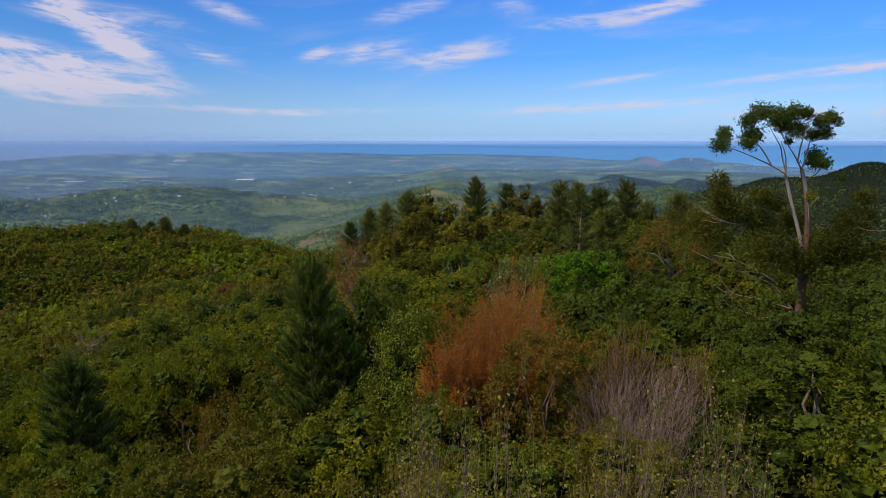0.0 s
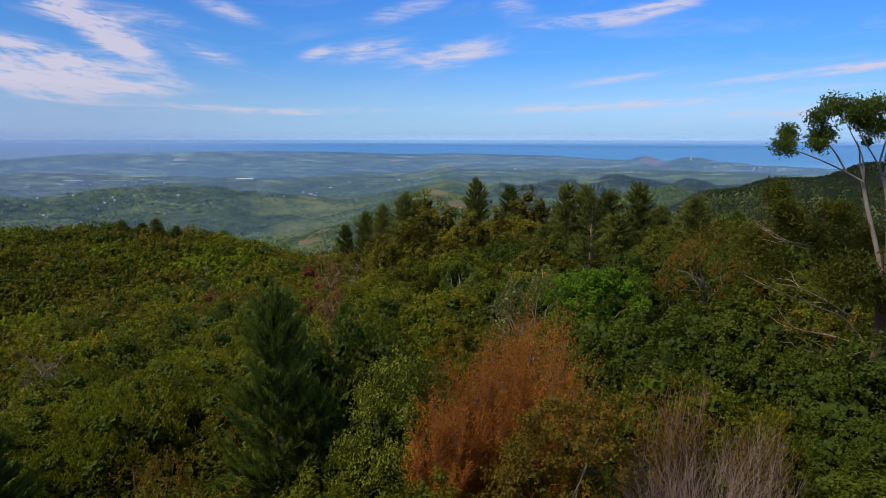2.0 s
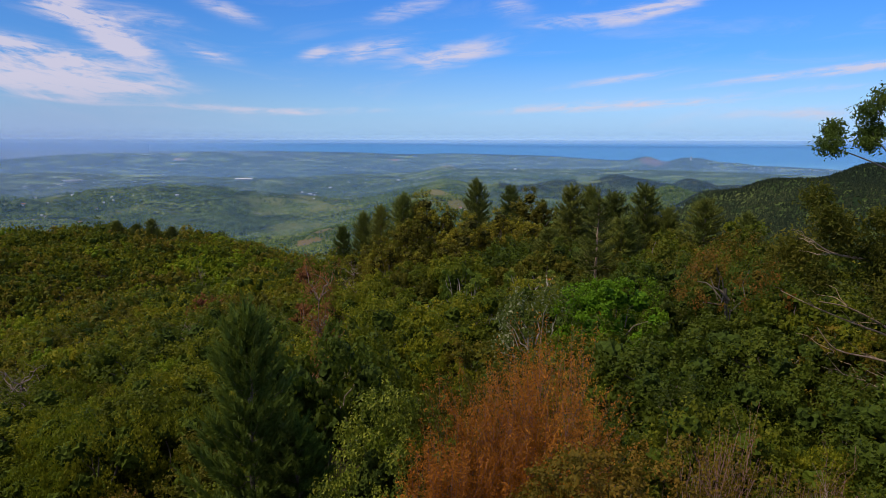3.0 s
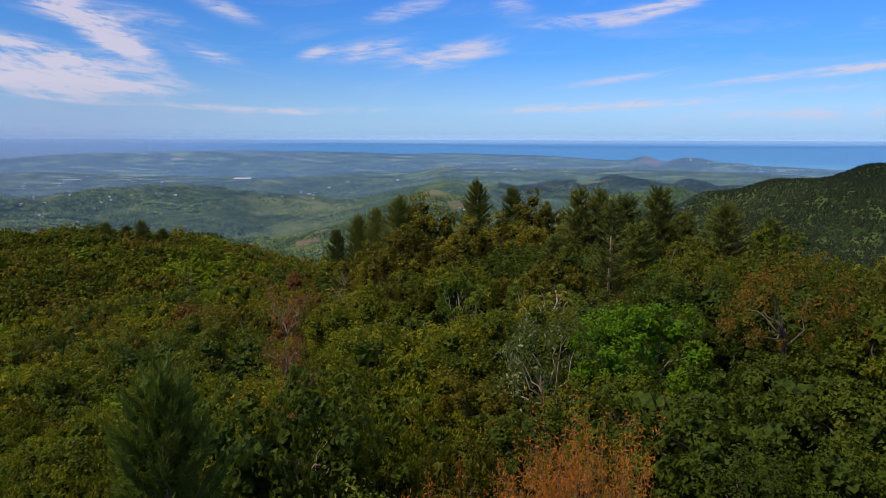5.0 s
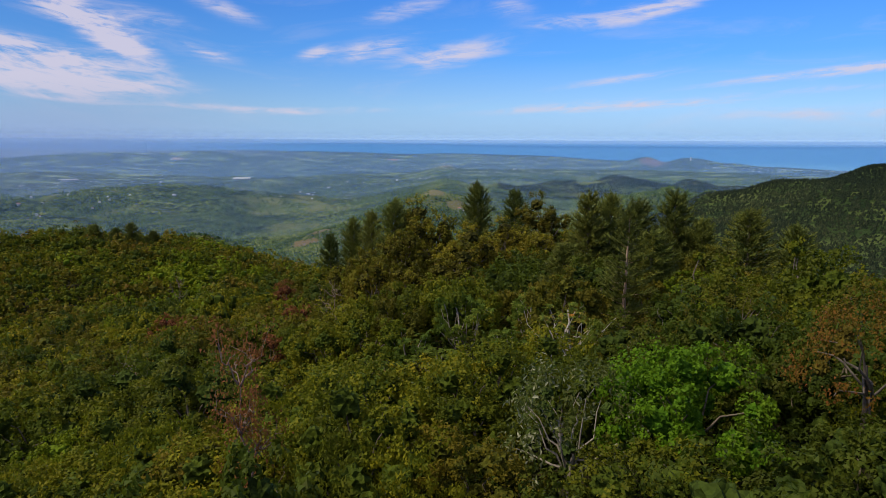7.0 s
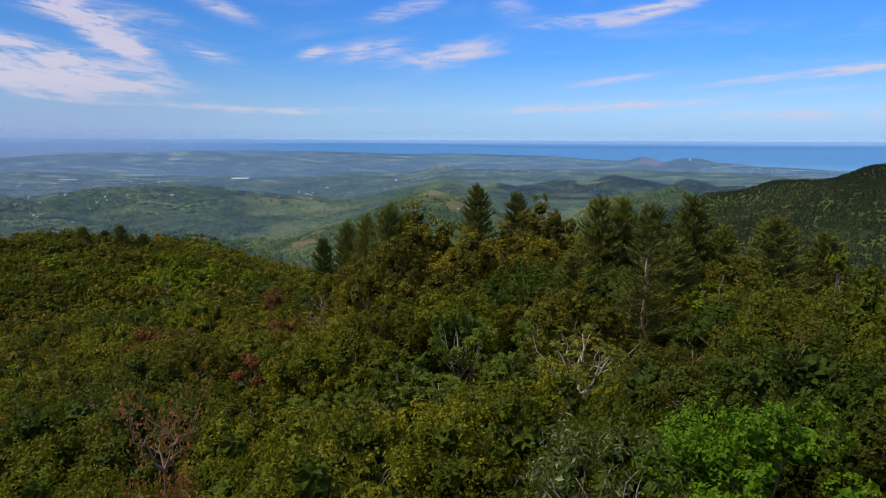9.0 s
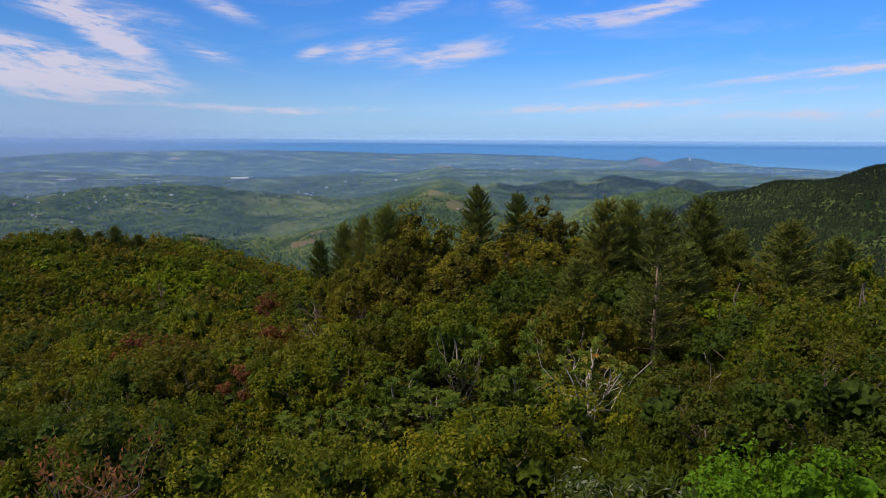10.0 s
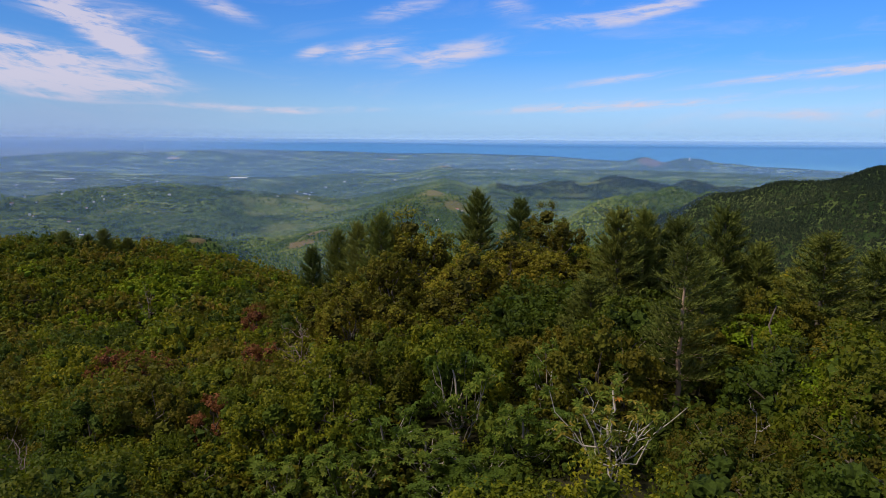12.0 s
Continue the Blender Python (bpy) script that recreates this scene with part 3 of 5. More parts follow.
def masses(c, size, g, fine):
    """Uneven rounded masses of foliage, one at each place c."""
    bv, bf = (FINE_V, FINE_F) if fine else (ICO_V, ICO_F)
    n_ = len(c)
    jit = 1 + g.normal(0, 0.2, (n_, len(bv), 1)).clip(-0.45, 0.4)
    vv = c[:, None] + bv[None] * jit * np.asarray(size, float).reshape(-1, 1, 1) * np.array([1, 1, 0.9])
    return vv.reshape(-1, 3), (bf[None] + (np.arange(n_) * len(bv))[:, None, None]).reshape(-1, 3)


def lobed(g, R, Hc, z0, nbig, nsmall, nl, fine=True, low=-0.4, lobe=0.34, mass=0.58):
    """A cloud-like crown: big lobes, boughs on their skin, leaves on the boughs. Leaves (places, ways out), lobe places and masses."""
    k = np.arange(nbig) + 0.5
    zz = 1 - k / nbig * (1 - low)
    ph = k * 2.39996 + g.uniform(0, 6.28)
    d = unit(np.stack([np.sqrt(np.maximum(0, 1 - zz ** 2)) * np.cos(ph), np.sqrt(np.maximum(0, 1 - zz ** 2)) * np.sin(ph), zz], -1) + g.normal(0, 0.18, (nbig, 3)))
    br = R * lobe * g.uniform(0.6, 1.3, nbig)
    bc = d * np.array([R, R, Hc]) * (1 - lobe * 0.85) * g.uniform(0.75, 1.2, (nbig, 1))
    bc[:, 2] += z0
    sd = unit(g.normal(0, 1, (nbig, nsmall, 3)) + d[:, None] * 0.55 + np.array([0, 0, 0.2]))
    sc = bc[:, None] + sd * br[:, None, None] * g.uniform(0.7, 1.1, (nbig, nsmall, 1))
    sr = 0.42 * br[:, None, None, None]
    ld = unit(sd[:, :, None] * 0.9 + g.normal(0, 0.7, (nbig, nsmall, nl, 3)) + np.array([0, 0, 0.25]))
    lc = sc[:, :, None] + ld * sr * g.uniform(0.35, 1.2, (nbig, nsmall, nl, 1))
    bv, bf = masses(np.concatenate([bc, [[0, 0, z0 - 0.1 * Hc]]]), np.concatenate([br * mass, [R * 0.2]]), g, fine)
    return lc.reshape(-1, 3), ld.reshape(-1, 3), bc, (bv, bf)


def leafy_tree(g, R, H, mat, leaf, wide=0.5, rise=0.2, nbig=10, nsmall=12, nl=34, bark=None, name="broadleaf_tree", tips=None, split=0.5, low=-0.4, lobe=0.34, body=0.5, limbs=7, mass=0.48):
    """A full-crowned tree: empty > trunk with its limbs, crown, leafy masses inside it, and perhaps lit fresh growth.
    """
    root = new(name)
    Hc = H * body
    z0 = H - Hc
    lc, ld, bc, inner = lobed(g, R, Hc, z0, nbig, nsmall, nl, low=low, lobe=lobe, mass=mass)
    pieces = [tube(bend((0, 0, -0.8), (g.normal(0, 0.06 * R), g.normal(0, 0.06 * R), z0), 0, g, 5, 0.02), np.linspace(0.024, 0.014, 5) * H, 6)]
    for k in range(min(limbs, nbig)):
        pieces.append(tube(bend((0, 0, z0 * g.uniform(0.5, 0.9)), bc[k], 0.05, g), np.linspace(0.011, 0.004, 5) * H, 5))
    vv, ff = join(pieces)
    mesh_object("trunk", vv, ff, bark or BARK, root, True)
    # upward leaves take the tip colour: new shoots, with top light painted in
    if tips is not None:
        hi = ld[:, 2] + g.normal(0, 0.15, len(ld)) > split
        vv, ff = leaves(lc[hi], ld[hi], leaf, leaf * wide, g, droop=-rise, simple=True)
        mesh_object("fresh_growth", vv, ff, tips, root)
        lc, ld = lc[~hi], ld[~hi]
    vv, ff = leaves(lc, ld, leaf, leaf * wide, g, droop=-rise, simple=True)
    mesh_object("crown", vv, ff, mat, root)
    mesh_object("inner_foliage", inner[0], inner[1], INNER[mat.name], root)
    return root


def quads_to_tris(ff):
    return np.concatenate([ff[:, [0, 1, 2]], ff[:, [0, 2, 3]]])


def broadleaf(g, R, H, nb, nl, leaf, wide=0.45, rb=0.27, bark=BARK, leafmat=GREEN, limbs=6, name="broadleaf_tree", low=-0.35, crown_frac=0.8, rise=0.0, top=0.5, solid=0.14, tips=None, near=0.35, simple=False, core=0.18, split=0.62, reach=1.45):
    """A tree: empty > trunk (with its limbs), crown, the leafy masses inside it, and perhaps lit fresh tips."""
    Hc = H * crown_frac * 0.62
    z0 = H - Hc
    root = new(name)
    c, d = crown_boughs(R, Hc, z0, nb, g, low)
    pieces = [tube(bend((0, 0, -0.8), (g.normal(0, 0.1 * R), g.normal(0, 0.1 * R), z0), 0, g, 5, 0.02), np.linspace(0.05, 0.03, 5) * H * 0.45, 6)]
    for k in g.permutation(len(c))[:limbs]:
        pieces.append(tube(bend((0, 0, z0 * g.uniform(0.55, 0.95)), c[k] * np.array([0.96, 0.96, 1.0]), 0.05, g), np.linspace(0.022, 0.006, 5) * H * 0.45, 5))
    vv, ff = join(pieces)
    mesh_object("trunk", vv, ff, bark, root, True)
    size = rb * R
    ld = unit(g.normal(0, 0.75, (len(c), nl, 3)) + d[:, None] * 1.0 + np.array([0, 0, top]))
    lc = c[:, None] + ld * size * g.uniform(near, reach, (len(c), nl, 1)) * np.array([1, 1, 0.9])
    lc, ld = lc.reshape(-1, 3), ld.reshape(-1, 3)
    # leaves facing up are coloured as fresh tips and as lit from above
    if tips is not None:
        hi = ld[:, 2] + g.normal(0, 0.12, len(ld)) > split
        v1 = leaves(lc[hi], ld[hi], leaf, leaf * wide, g, droop=-rise, simple=simple)
        mesh_object("fresh_growth", v1[0], v1[1], tips, root)
        lc, ld = lc[~hi], ld[~hi]
    v1 = leaves(lc, ld, leaf, leaf * wide, g, droop=-rise, simple=simple)
    mesh_object("crown", v1[0], v1[1], leafmat, root)
    pick = g.permutation(len(c))[:max(6, int(nb * solid))]
    mid_ = np.array([[0, 0, z0]])
    inner = np.concatenate([mid_ + (c[pick] - mid_) * 0.74, mid_, mid_ - np.array([[0, 0, 0.25 * Hc]])])
    vv, ff = masses(inner, np.concatenate([np.full(len(pick), R * 0.09), [R * core * 0.6, R * core * 0.5]]), g, True)
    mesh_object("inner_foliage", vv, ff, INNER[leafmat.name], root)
    return root


def pine(g, H, R, needle=0.16, nw=0.009, per=40, start=0.08, gap=0.4, whorl=6, plume=0.5, fat=0.07, lift=0.3, taper=1.0, thin=1.0, name="pine_tree", trunk_mat=BARK, needles=None):
    """A pine: whorls of boughs, each ending in soft upturned plumes of needles."""
    root = new(name)
    pieces = [tube(bend((0, 0, -0.8), (0, 0, H * 0.97), 0, g, 8, 0.005), np.linspace(0.017, 0.002, 8) * H, 7)]
    cs, ds, ls = [], [], []
    z = H * start
    while z < H * 0.96:
        f = (z / H - start) / (1 - start)
        reach = R * (1 - f) ** taper * (0.65 + 0.35 * min(1, f * 5)) * g.uniform(0.8, 1.15) + 0.08
        a0 = g.uniform(0, 6.28)
        n_b = g.randint(whorl - 1, whorl + 2)
        for b in range(n_b):
            if g.uniform() > thin:
                continue
            a = a0 + b * 6.28 / n_b + g.normal(0, 0.2)
            L = reach * g.uniform(0.65, 1.12)
            out = np.array([math.cos(a), math.sin(a), 0.0])
            side = np.array([-out[1], out[0], 0.0])
            up = lift * (0.45 + 1.1 * f)
            tip = out * L + np.array([0, 0, z + up * L])
            zb = z + g.uniform(-0.6, 0.6) * gap
            tip[2] += zb - z
            p = bend((0, 0, zb), tip, -0.07, g, 5, 0.03)
            pieces.append(tube(p, np.linspace(0.010, 0.003, 5) * (0.4 + L), 4))
            for q in np.linspace(0.18, 1.0, max(2, int(1 + 2.5 * L / plume))):
                i = q * 4
                k = min(3, int(i))
                pt = p[k] + (p[k + 1] - p[k]) * (i - k)
                sp = g.uniform(-0.8, 0.8) if q < 0.99 else 0.0
                cs.append(pt + side * sp * 0.25 * plume)
                ds.append(out * 0.8 + side * sp + np.array([0, 0, up + 0.25 + g.uniform(0, 0.35)]))
                ls.append(plume * g.uniform(0.65, 1.2) * (0.55 + 0.45 * min(1, L / plume)))
        z += gap * g.uniform(0.7, 1.3) * (1.1 - 0.45 * f)
    for k in range(5):
        cs.append(np.array([0, 0, H - plume * (0.3 + 0.35 * k)])); ds.append(np.array([g.normal(0, 0.1), g.normal(0, 0.1), 1.0])); ls.append(plume)
    vv, ff = join(pieces)
    mesh_object("trunk", vv, ff, trunk_mat, root, True)
    cs, ds, ls = np.array(cs), unit(np.array(ds)), np.array(ls)[:, None]
    n_ = len(cs)
    u = unit(np.cross(ds, g.normal(0, 1, (n_, 3))))
    w = np.cross(ds, u)
    th = np.linspace(0, 2 * math.pi, 5, endpoint=False)
    ring = (cs + ds * ls * 0.4)[:, None] + (u[:, None] * np.cos(th)[None, :, None] + w[:, None] * np.sin(th)[None, :, None]) * fat * g.uniform(0.7, 1.2, (n_, 5, 1))
    sv = np.concatenate([cs[:, None], ring, (cs + ds * ls * 0.92)[:, None]], 1)
    sf = np.array([(0, 1 + (k + 1) % 5, 1 + k) for k in range(5)] + [(6, 1 + k, 1 + (k + 1) % 5) for k in range(5)])
    sf = (sf[None] + (np.arange(n_) * 7)[:, None, None]).reshape(-1, 3)
    t = g.uniform(0.05, 1.0, (n_, per, 1))
    ph = g.uniform(0, 6.28, (n_, per, 1))
    rad = u[:, None] * np.cos(ph) + w[:, None] * np.sin(ph)
    nd = unit(ds[:, None] * 0.75 + rad * (1.0 - 0.75 * t) + g.normal(0, 0.12, (n_, per, 3)))
    c0 = cs[:, None] + ds[:, None] * ls[:, None] * t + rad * fat * 0.5 * (1 - t)
    Ln = needle * g.uniform(0.7, 1.25, (n_, per, 1))
    sd = unit(np.cross(nd, rad + g.normal(0, 0.5, nd.shape))) * nw
    nv = np.stack([c0 - sd * 0.4, c0 + nd * Ln * 0.5 + sd, c0 + nd * Ln, c0 + nd * Ln * 0.5 - sd], 2).reshape(-1, 3)
    nf = quads_to_tris(np.arange(len(nv)).reshape(-1, 4))
    vv, ff = join([(nv, nf), (sv.reshape(-1, 3), sf)])
    mesh_object("crown", vv, ff, needles or NEEDLE, root)
    return root


def twiggy(g, H, R, stems, mat, leafmat=None, nleaf=6, leaf=0.09, forks=3, name="bare_shrub", thick=0.012, wide=0.55, lift=0.0):
    """An upright shrub of thin forking stems, bare or thinly leaved."""
    root = new(name)
    pieces, lc, ld = [], [], []
    for s_ in range(stems):
        a, q = g.uniform(0, 6.28), math.sqrt(g.uniform(0, 1))
        tip = np.array([math.cos(a) * R * q, math.sin(a) * R * q, H * g.uniform(0.7, 1.05) * (1 - 0.25 * q * q)])
        p = bend((tip[0] * 0.2, tip[1] * 0.2, -0.5), tip, 0.0, g, 6, 0.025)
        pieces.append(tube(p, np.linspace(thick, thick * 0.3, 6), 4))
        for f in range(forks):
            k = g.randint(2, 5)
            e = p[k] + (tip - p[0]) * g.uniform(0.15, 0.32) + g.normal(0, 0.12 * R + 0.08, 3) * np.array([1, 1, 0.4])
            pieces.append(tube(bend(p[k], e, 0, g, 4, 0.04), np.linspace(thick * 0.5, thick * 0.22, 4), 3))
            for _ in range(nleaf):
                t = g.uniform(0.3, 1.05)
                lc.append(p[k] + (e - p[k]) * t + g.normal(0, 0.05, 3))
                ld.append((e - p[k]) * 0.3 + g.normal(0, 0.4, 3))
        for _ in range(nleaf * 2):
            t = g.uniform(0.45, 1.02)
            lc.append(p[0] + (tip - p[0]) * t + g.normal(0, 0.07, 3))
            ld.append(g.normal(0, 0.5, 3) + np.array([0, 0, 0.3]))
    vv, ff = join(pieces)
    mesh_object("branchwork", vv, ff, mat, root, False)
    if leafmat is not None and lc:
        vv, ff = leaves(np.array(lc), unit(np.array(ld)), leaf, leaf * wide, g, droop=-lift)
        mesh_object("foliage", vv, ff, leafmat, root)
    return root


def stand(root, x, y, turn_deg=0.0, size=1.0, tall=1.0, sink=0.0):
    root.matrix_basis = spot(x, y, turn_deg, size, tall, sink)
    return root


def spot(x, y, turn_deg=0.0, size=1.0, tall=1.0, sink=0.0):
    z = float(land_height(x, y)) - sink
    return Matrix.Translation((x, y, z)) @ Matrix.Rotation(radians(turn_deg), 4, "Z") @ Matrix.Diagonal((size, size, size * tall, 1))


def again(src, m):
    """A copy of a plant, at the pose and size m."""
    return copy_thing(src, m @ Matrix.Diagonal((*[1 / q for q in src.scale], 1)))


taken = []       # x, y, radius of what has been planted by name


def plant(root, x, y, r, label, category, group="", turn_deg=0.0, size=1.0, tall=1.0):
    stand(root, x, y, turn_deg, size, tall)
    taken.append((x, y, r))
    return tagged(root, label, category, group)


G = np.random.RandomState

# ---- the named plants ----
EUC_AT = (15.52, 27.0)
EUC_STEM = ((0.0, 3.61), (0.02, 4.76), (0.0, 5.77), (-0.02, 6.77), (0.03, 7.76), (0.01, 8.73), (-0.15, 9.94), (-0.48, 11.12))
EUC_FORK = ((0.0, 7.27), (-0.42, 8.73), (-0.82, 9.94), (-1.11, 11.0))
EUC_PALE = (
    ((-1.13, 10.93), (-1.77, 11.31), (-2.63, 11.71), (-3.37, 12.01), (-3.97, 12.24)),
    ((-1.13, 11.03), (-1.37, 11.59), (-1.6, 12.06), (-2.0, 12.52), (-2.45, 13.16)),
    ((-1.14, 11.12), (-1.08, 11.71), (-1.27, 12.29)),
    ((-0.5, 11.12), (-0.85, 11.59), (-1.26, 12.17), (-1.58, 12.64), (-1.93, 13.16)),
    ((-0.48, 11.12), (-0.26, 11.59), (-0.09, 12.29), (-0.03, 12.87), (0.33, 13.26)),
    ((-0.69, 11.4), (-0.74, 12.17), (-0.62, 12.87), (-0.55, 13.39)),
    ((-1.77, 11.31), (-2.18, 11.94), (-2.49, 12.29), (-2.7, 12.52)),
    ((-0.29, 10.65), (0.08, 11.0), (0.23, 11.4)),
    ((-1.58, 12.64), (-1.45, 12.93), (-1.08, 13.32)),
    ((-0.09, 12.29), (0.4, 12.52), (0.71, 13.16)),
)
EUC_BARE = (
    ((-0.33, 5.07), (-1.39, 5.39), (-2.63, 5.52), (-3.23, 6.32)),
    ((-0.19, 3.79), (-1.05, 4.25), (-1.82, 4.63), (-2.6, 5.14), (-3.61, 5.52)),
    ((-0.39, 5.14), (-1.09, 6.15), (-2.22, 6.52), (-3.47, 7.02), (-4.48, 7.51)),
    ((-1.1, 6.22), (-1.99, 6.77), (-3.26, 7.39), (-4.36, 7.64)),
    ((-1.19, 6.52), (-1.68, 7.39), (-1.94, 7.64)),
    ((-1.82, 4.63), (-1.22, 4.81), (-0.38, 5.02)),
    ((0.31, 4.25), (0.72, 5.14), (1.05, 5.52), (2.0, 5.77), (2.66, 6.52)),
    ((0.61, 5.02), (0.9, 5.77), (0.97, 6.27)),
    ((0.1, 6.52), (1.16, 6.9), (2.08, 7.39), (2.37, 8.0), (2.45, 8.37)),
    ((2.08, 7.39), (3.03, 7.51), (4.01, 7.46)),
    ((0.03, 7.02), (1.07, 7.76), (0.9, 8.25), (0.61, 8.73)),
    ((0.9, 7.51), (1.32, 7.64), (1.62, 8.25), (1.69, 8.73)),
    ((-0.26, 7.76), (-1.89, 8.49), (-3.05, 8.85), (-3.18, 9.58), (-3.46, 10.05)),
    ((-2.39, 8.68), (-3.85, 8.97), (-4.48, 9.34)),
)
EUC_TOP = ((-4.04, 12.17, 0.39), (-3.76, 12.57, 0.34), (-2.42, 13.44, 0.44), (-2.86, 13.1, 0.34), (-2.58, 12.52, 0.44), (-2.91, 12.17, 0.29), (-1.95, 13.32, 0.44), (-1.34, 13.1, 0.39), (-1.56, 12.87, 0.29), (-1.02, 13.44, 0.39), (-0.73, 12.75, 0.44), (-0.56, 13.44, 0.29), (0.06, 13.1, 0.34), (0.34, 12.64, 0.34), (0.62, 13.32, 0.29), (0.86, 13.1, 0.24), (0.0, 12.52, 0.29), (0.21, 11.59, 0.44), (0.0, 11.36, 0.29), (0.63, 11.36, 0.24), (0.81, 10.77, 0.19), (-1.04, 12.29, 0.19))
EUC_GOLD = ((-0.12, 10.05, 0.29), (-0.32, 10.7, 0.22), (-0.03, 9.89, 0.19))
EUC_LOW = ((-3.24, 10.41, 0.53), (-3.93, 10.05, 0.48), (-2.5, 10.05, 0.48), (-3.41, 9.46, 0.73), (-4.08, 8.73, 0.73), (-2.17, 8.97, 0.73), (-1.37, 8.0, 0.85), (-2.58, 8.0, 0.85), (-3.54, 8.0, 0.61), (0.01, 8.73, 0.73), (0.8, 8.0, 0.85), (1.69, 8.73, 0.73), (2.63, 8.97, 0.73), (2.28, 9.94, 0.44), (1.55, 7.76, 0.73), (0.66, 7.02, 0.73), (-0.58, 7.27, 0.73), (2.76, 7.76, 0.61), (-1.28, 9.7, 0.44), (-2.01, 9.94, 0.39))


def on_plane(pts, g, depth):
    """Limb points (across, up) from the foot, with some run towards or away."""
    k = len(pts)
    d = np.cumsum(np.concatenate([[0], g.normal(depth, abs(depth) * 0.4 + 0.05, k - 1)]))
    return np.array([(px_, dd, pz_) for (px_, pz_), dd in zip(pts, d)])


def smooth_line(p, k=4):
    """A softer line through limb points."""
    t = np.linspace(0, len(p) - 1, (len(p) - 1) * k + 1)
    q = np.stack([np.interp(t, np.arange(len(p)), p[:, c]) for c in range(3)], -1)
    for _ in range(2):
        q[1:-1] = (q[:-2] + 2 * q[1:-1] + q[2:]) / 4
    return q


def limb(p, r0, r1, sides=6):
    q = smooth_line(p)
    return tube(q, np.linspace(r0, r1, len(q)), sides)


def spray(blobs, g, per, leaf, wide=0.34, spread_=0.35, droop=0.5):
    """Hanging leaf sprays in loose balls; blobs are (across, up, radius)."""
    cs, ds = [], []
    for bx, bz, br in blobs:
        n_ = int(per * (br / 0.35) ** 2)
        c = g.normal(0, 1, (n_, 3))
        c = unit(c) * g.uniform(0.25, 1.05, (n_, 1)) ** 0.6 * br * np.array([1.05, 1.1, 0.85])
        tw = g.normal(0, br * 0.38, (max(4, n_ // 14), 3))
        c = 0.75 * c + 0.8 * tw[g.randint(0, len(tw), n_)]
        cs.append(c + np.array([bx, g.normal(0, spread_), bz]))
        ds.append(unit(g.normal(0, 1, (n_, 3)) + np.array([0, 0, 0.4])))
    return leaves(np.concatenate(cs), np.concatenate(ds), leaf, leaf * wide, g, droop=droop)


def eucalyptus():
    g = G(21)
    root = new("eucalyptus_tree")
    stem = np.array([(px_, 0.0, pz_) for px_, pz_ in EUC_STEM])
    foot = np.array([[stem[0, 0] + 0.05, 0, -0.6], [stem[0, 0] - 0.02, 0, 1.6]])
    vv, ff = limb(np.concatenate([foot, stem]), 0.28, 0.075, 9)
    mesh_object("trunk", vv, ff, RED_BARK, root, True)
    fork = np.array([(px_, 0.04 * k, pz_) for k, (px_, pz_) in enumerate(EUC_FORK)])
    def limb_part(vf, mt, label):
        mesh_object("limb", vf[0], vf[1], mt, root, True)["label"] = label

    pale_, grey_ = "smooth pale pinkish upper limb", "bare pinkish grey lower limb"
    limb_part(limb(fork, 0.085, 0.06, 7), PALE, pale_)
    limb_part(limb(stem[-3:] + np.array([0, -0.015, 0]), 0.1, 0.08, 7), PALE, pale_)
    for k, p in enumerate(EUC_PALE):
        limb_part(limb(on_plane(p, g, (-1) ** k * 0.12), 0.038, 0.01, 5), PALE, pale_)
    for k, p in enumerate(EUC_BARE):
        q = on_plane(p, g, (-1) ** k * 0.22)
        low_ = [limb(q, 0.045, 0.012, 5)]
        for _ in range(6):
            i = g.randint(1, len(q))
            e = q[i] + np.array([np.sign(p[-1][0]) * g.uniform(0.2, 0.9), g.normal(0, 0.4), g.uniform(-0.1, 0.6)])
            low_.append(tube(bend(q[i], e, 0.02, g, 4, 0.06), np.linspace(0.012, 0.004, 4), 4))
        limb_part(join(low_), BARK_GREY, grey_)
    for nm, blobs, mt, per, sp, lf in (("leaf_clump", EUC_TOP, EUCA, 600, 0.35, 0.15), ("young_shoot", EUC_GOLD, GOLD, 200, 0.15, 0.15), ("lower_leaf_clump", EUC_LOW, EUCA_LOW, 290, 0.8, 0.19)):
        for bl in blobs:
            vv, ff = spray([bl], g, per, lf, spread_=sp)
            mesh_object(nm, vv, ff, mt, root)
    return root


def palmate(centres, size, g, lobes=7):
    """Umbrella leaves: lobes round a stalk's tip."""
    n_ = len(centres)
    nrm = unit(g.normal(0, 0.75, (n_, 3)) + np.array([0, 0, 1.0]))
    a = unit(np.cross(nrm, g.normal(0, 1, (n_, 3))))
    b = np.cross(nrm, a)
    th = np.linspace(0, 2 * math.pi, lobes, endpoint=False) + g.uniform(0, 0.3)
    d = a[:, None] * np.cos(th)[None, :, None] + b[:, None] * np.sin(th)[None, :, None]
    s_ = -a[:, None] * np.sin(th)[None, :, None] + b[:, None] * np.cos(th)[None, :, None]
    L = size * g.uniform(0.7, 1.2, (n_, 1, 1)) * 0.55
    c = centres[:, None]
    up_ = nrm[:, None]
    vv = np.stack([c + d * 0, c + d * L * 0.6 + s_ * L * 0.22 - up_ * L * 0.02, c + d * L - up_ * L * 0.3, c + d * L * 0.6 - s_ * L * 0.22 - up_ * L * 0.02], 2)
    return vv.reshape(-1, 3), np.arange(n_ * lobes * 4).reshape(-1, 4)


def limb_parts(pieces, mt, root):
    """The stem, and on it every limb that can be told apart."""
    trunk = mesh_object("trunk", pieces[0][0], pieces[0][1], mt, root, True)
    for a, b in pieces[1:]:
        mesh_object("limb", a, b, mt, trunk, True)


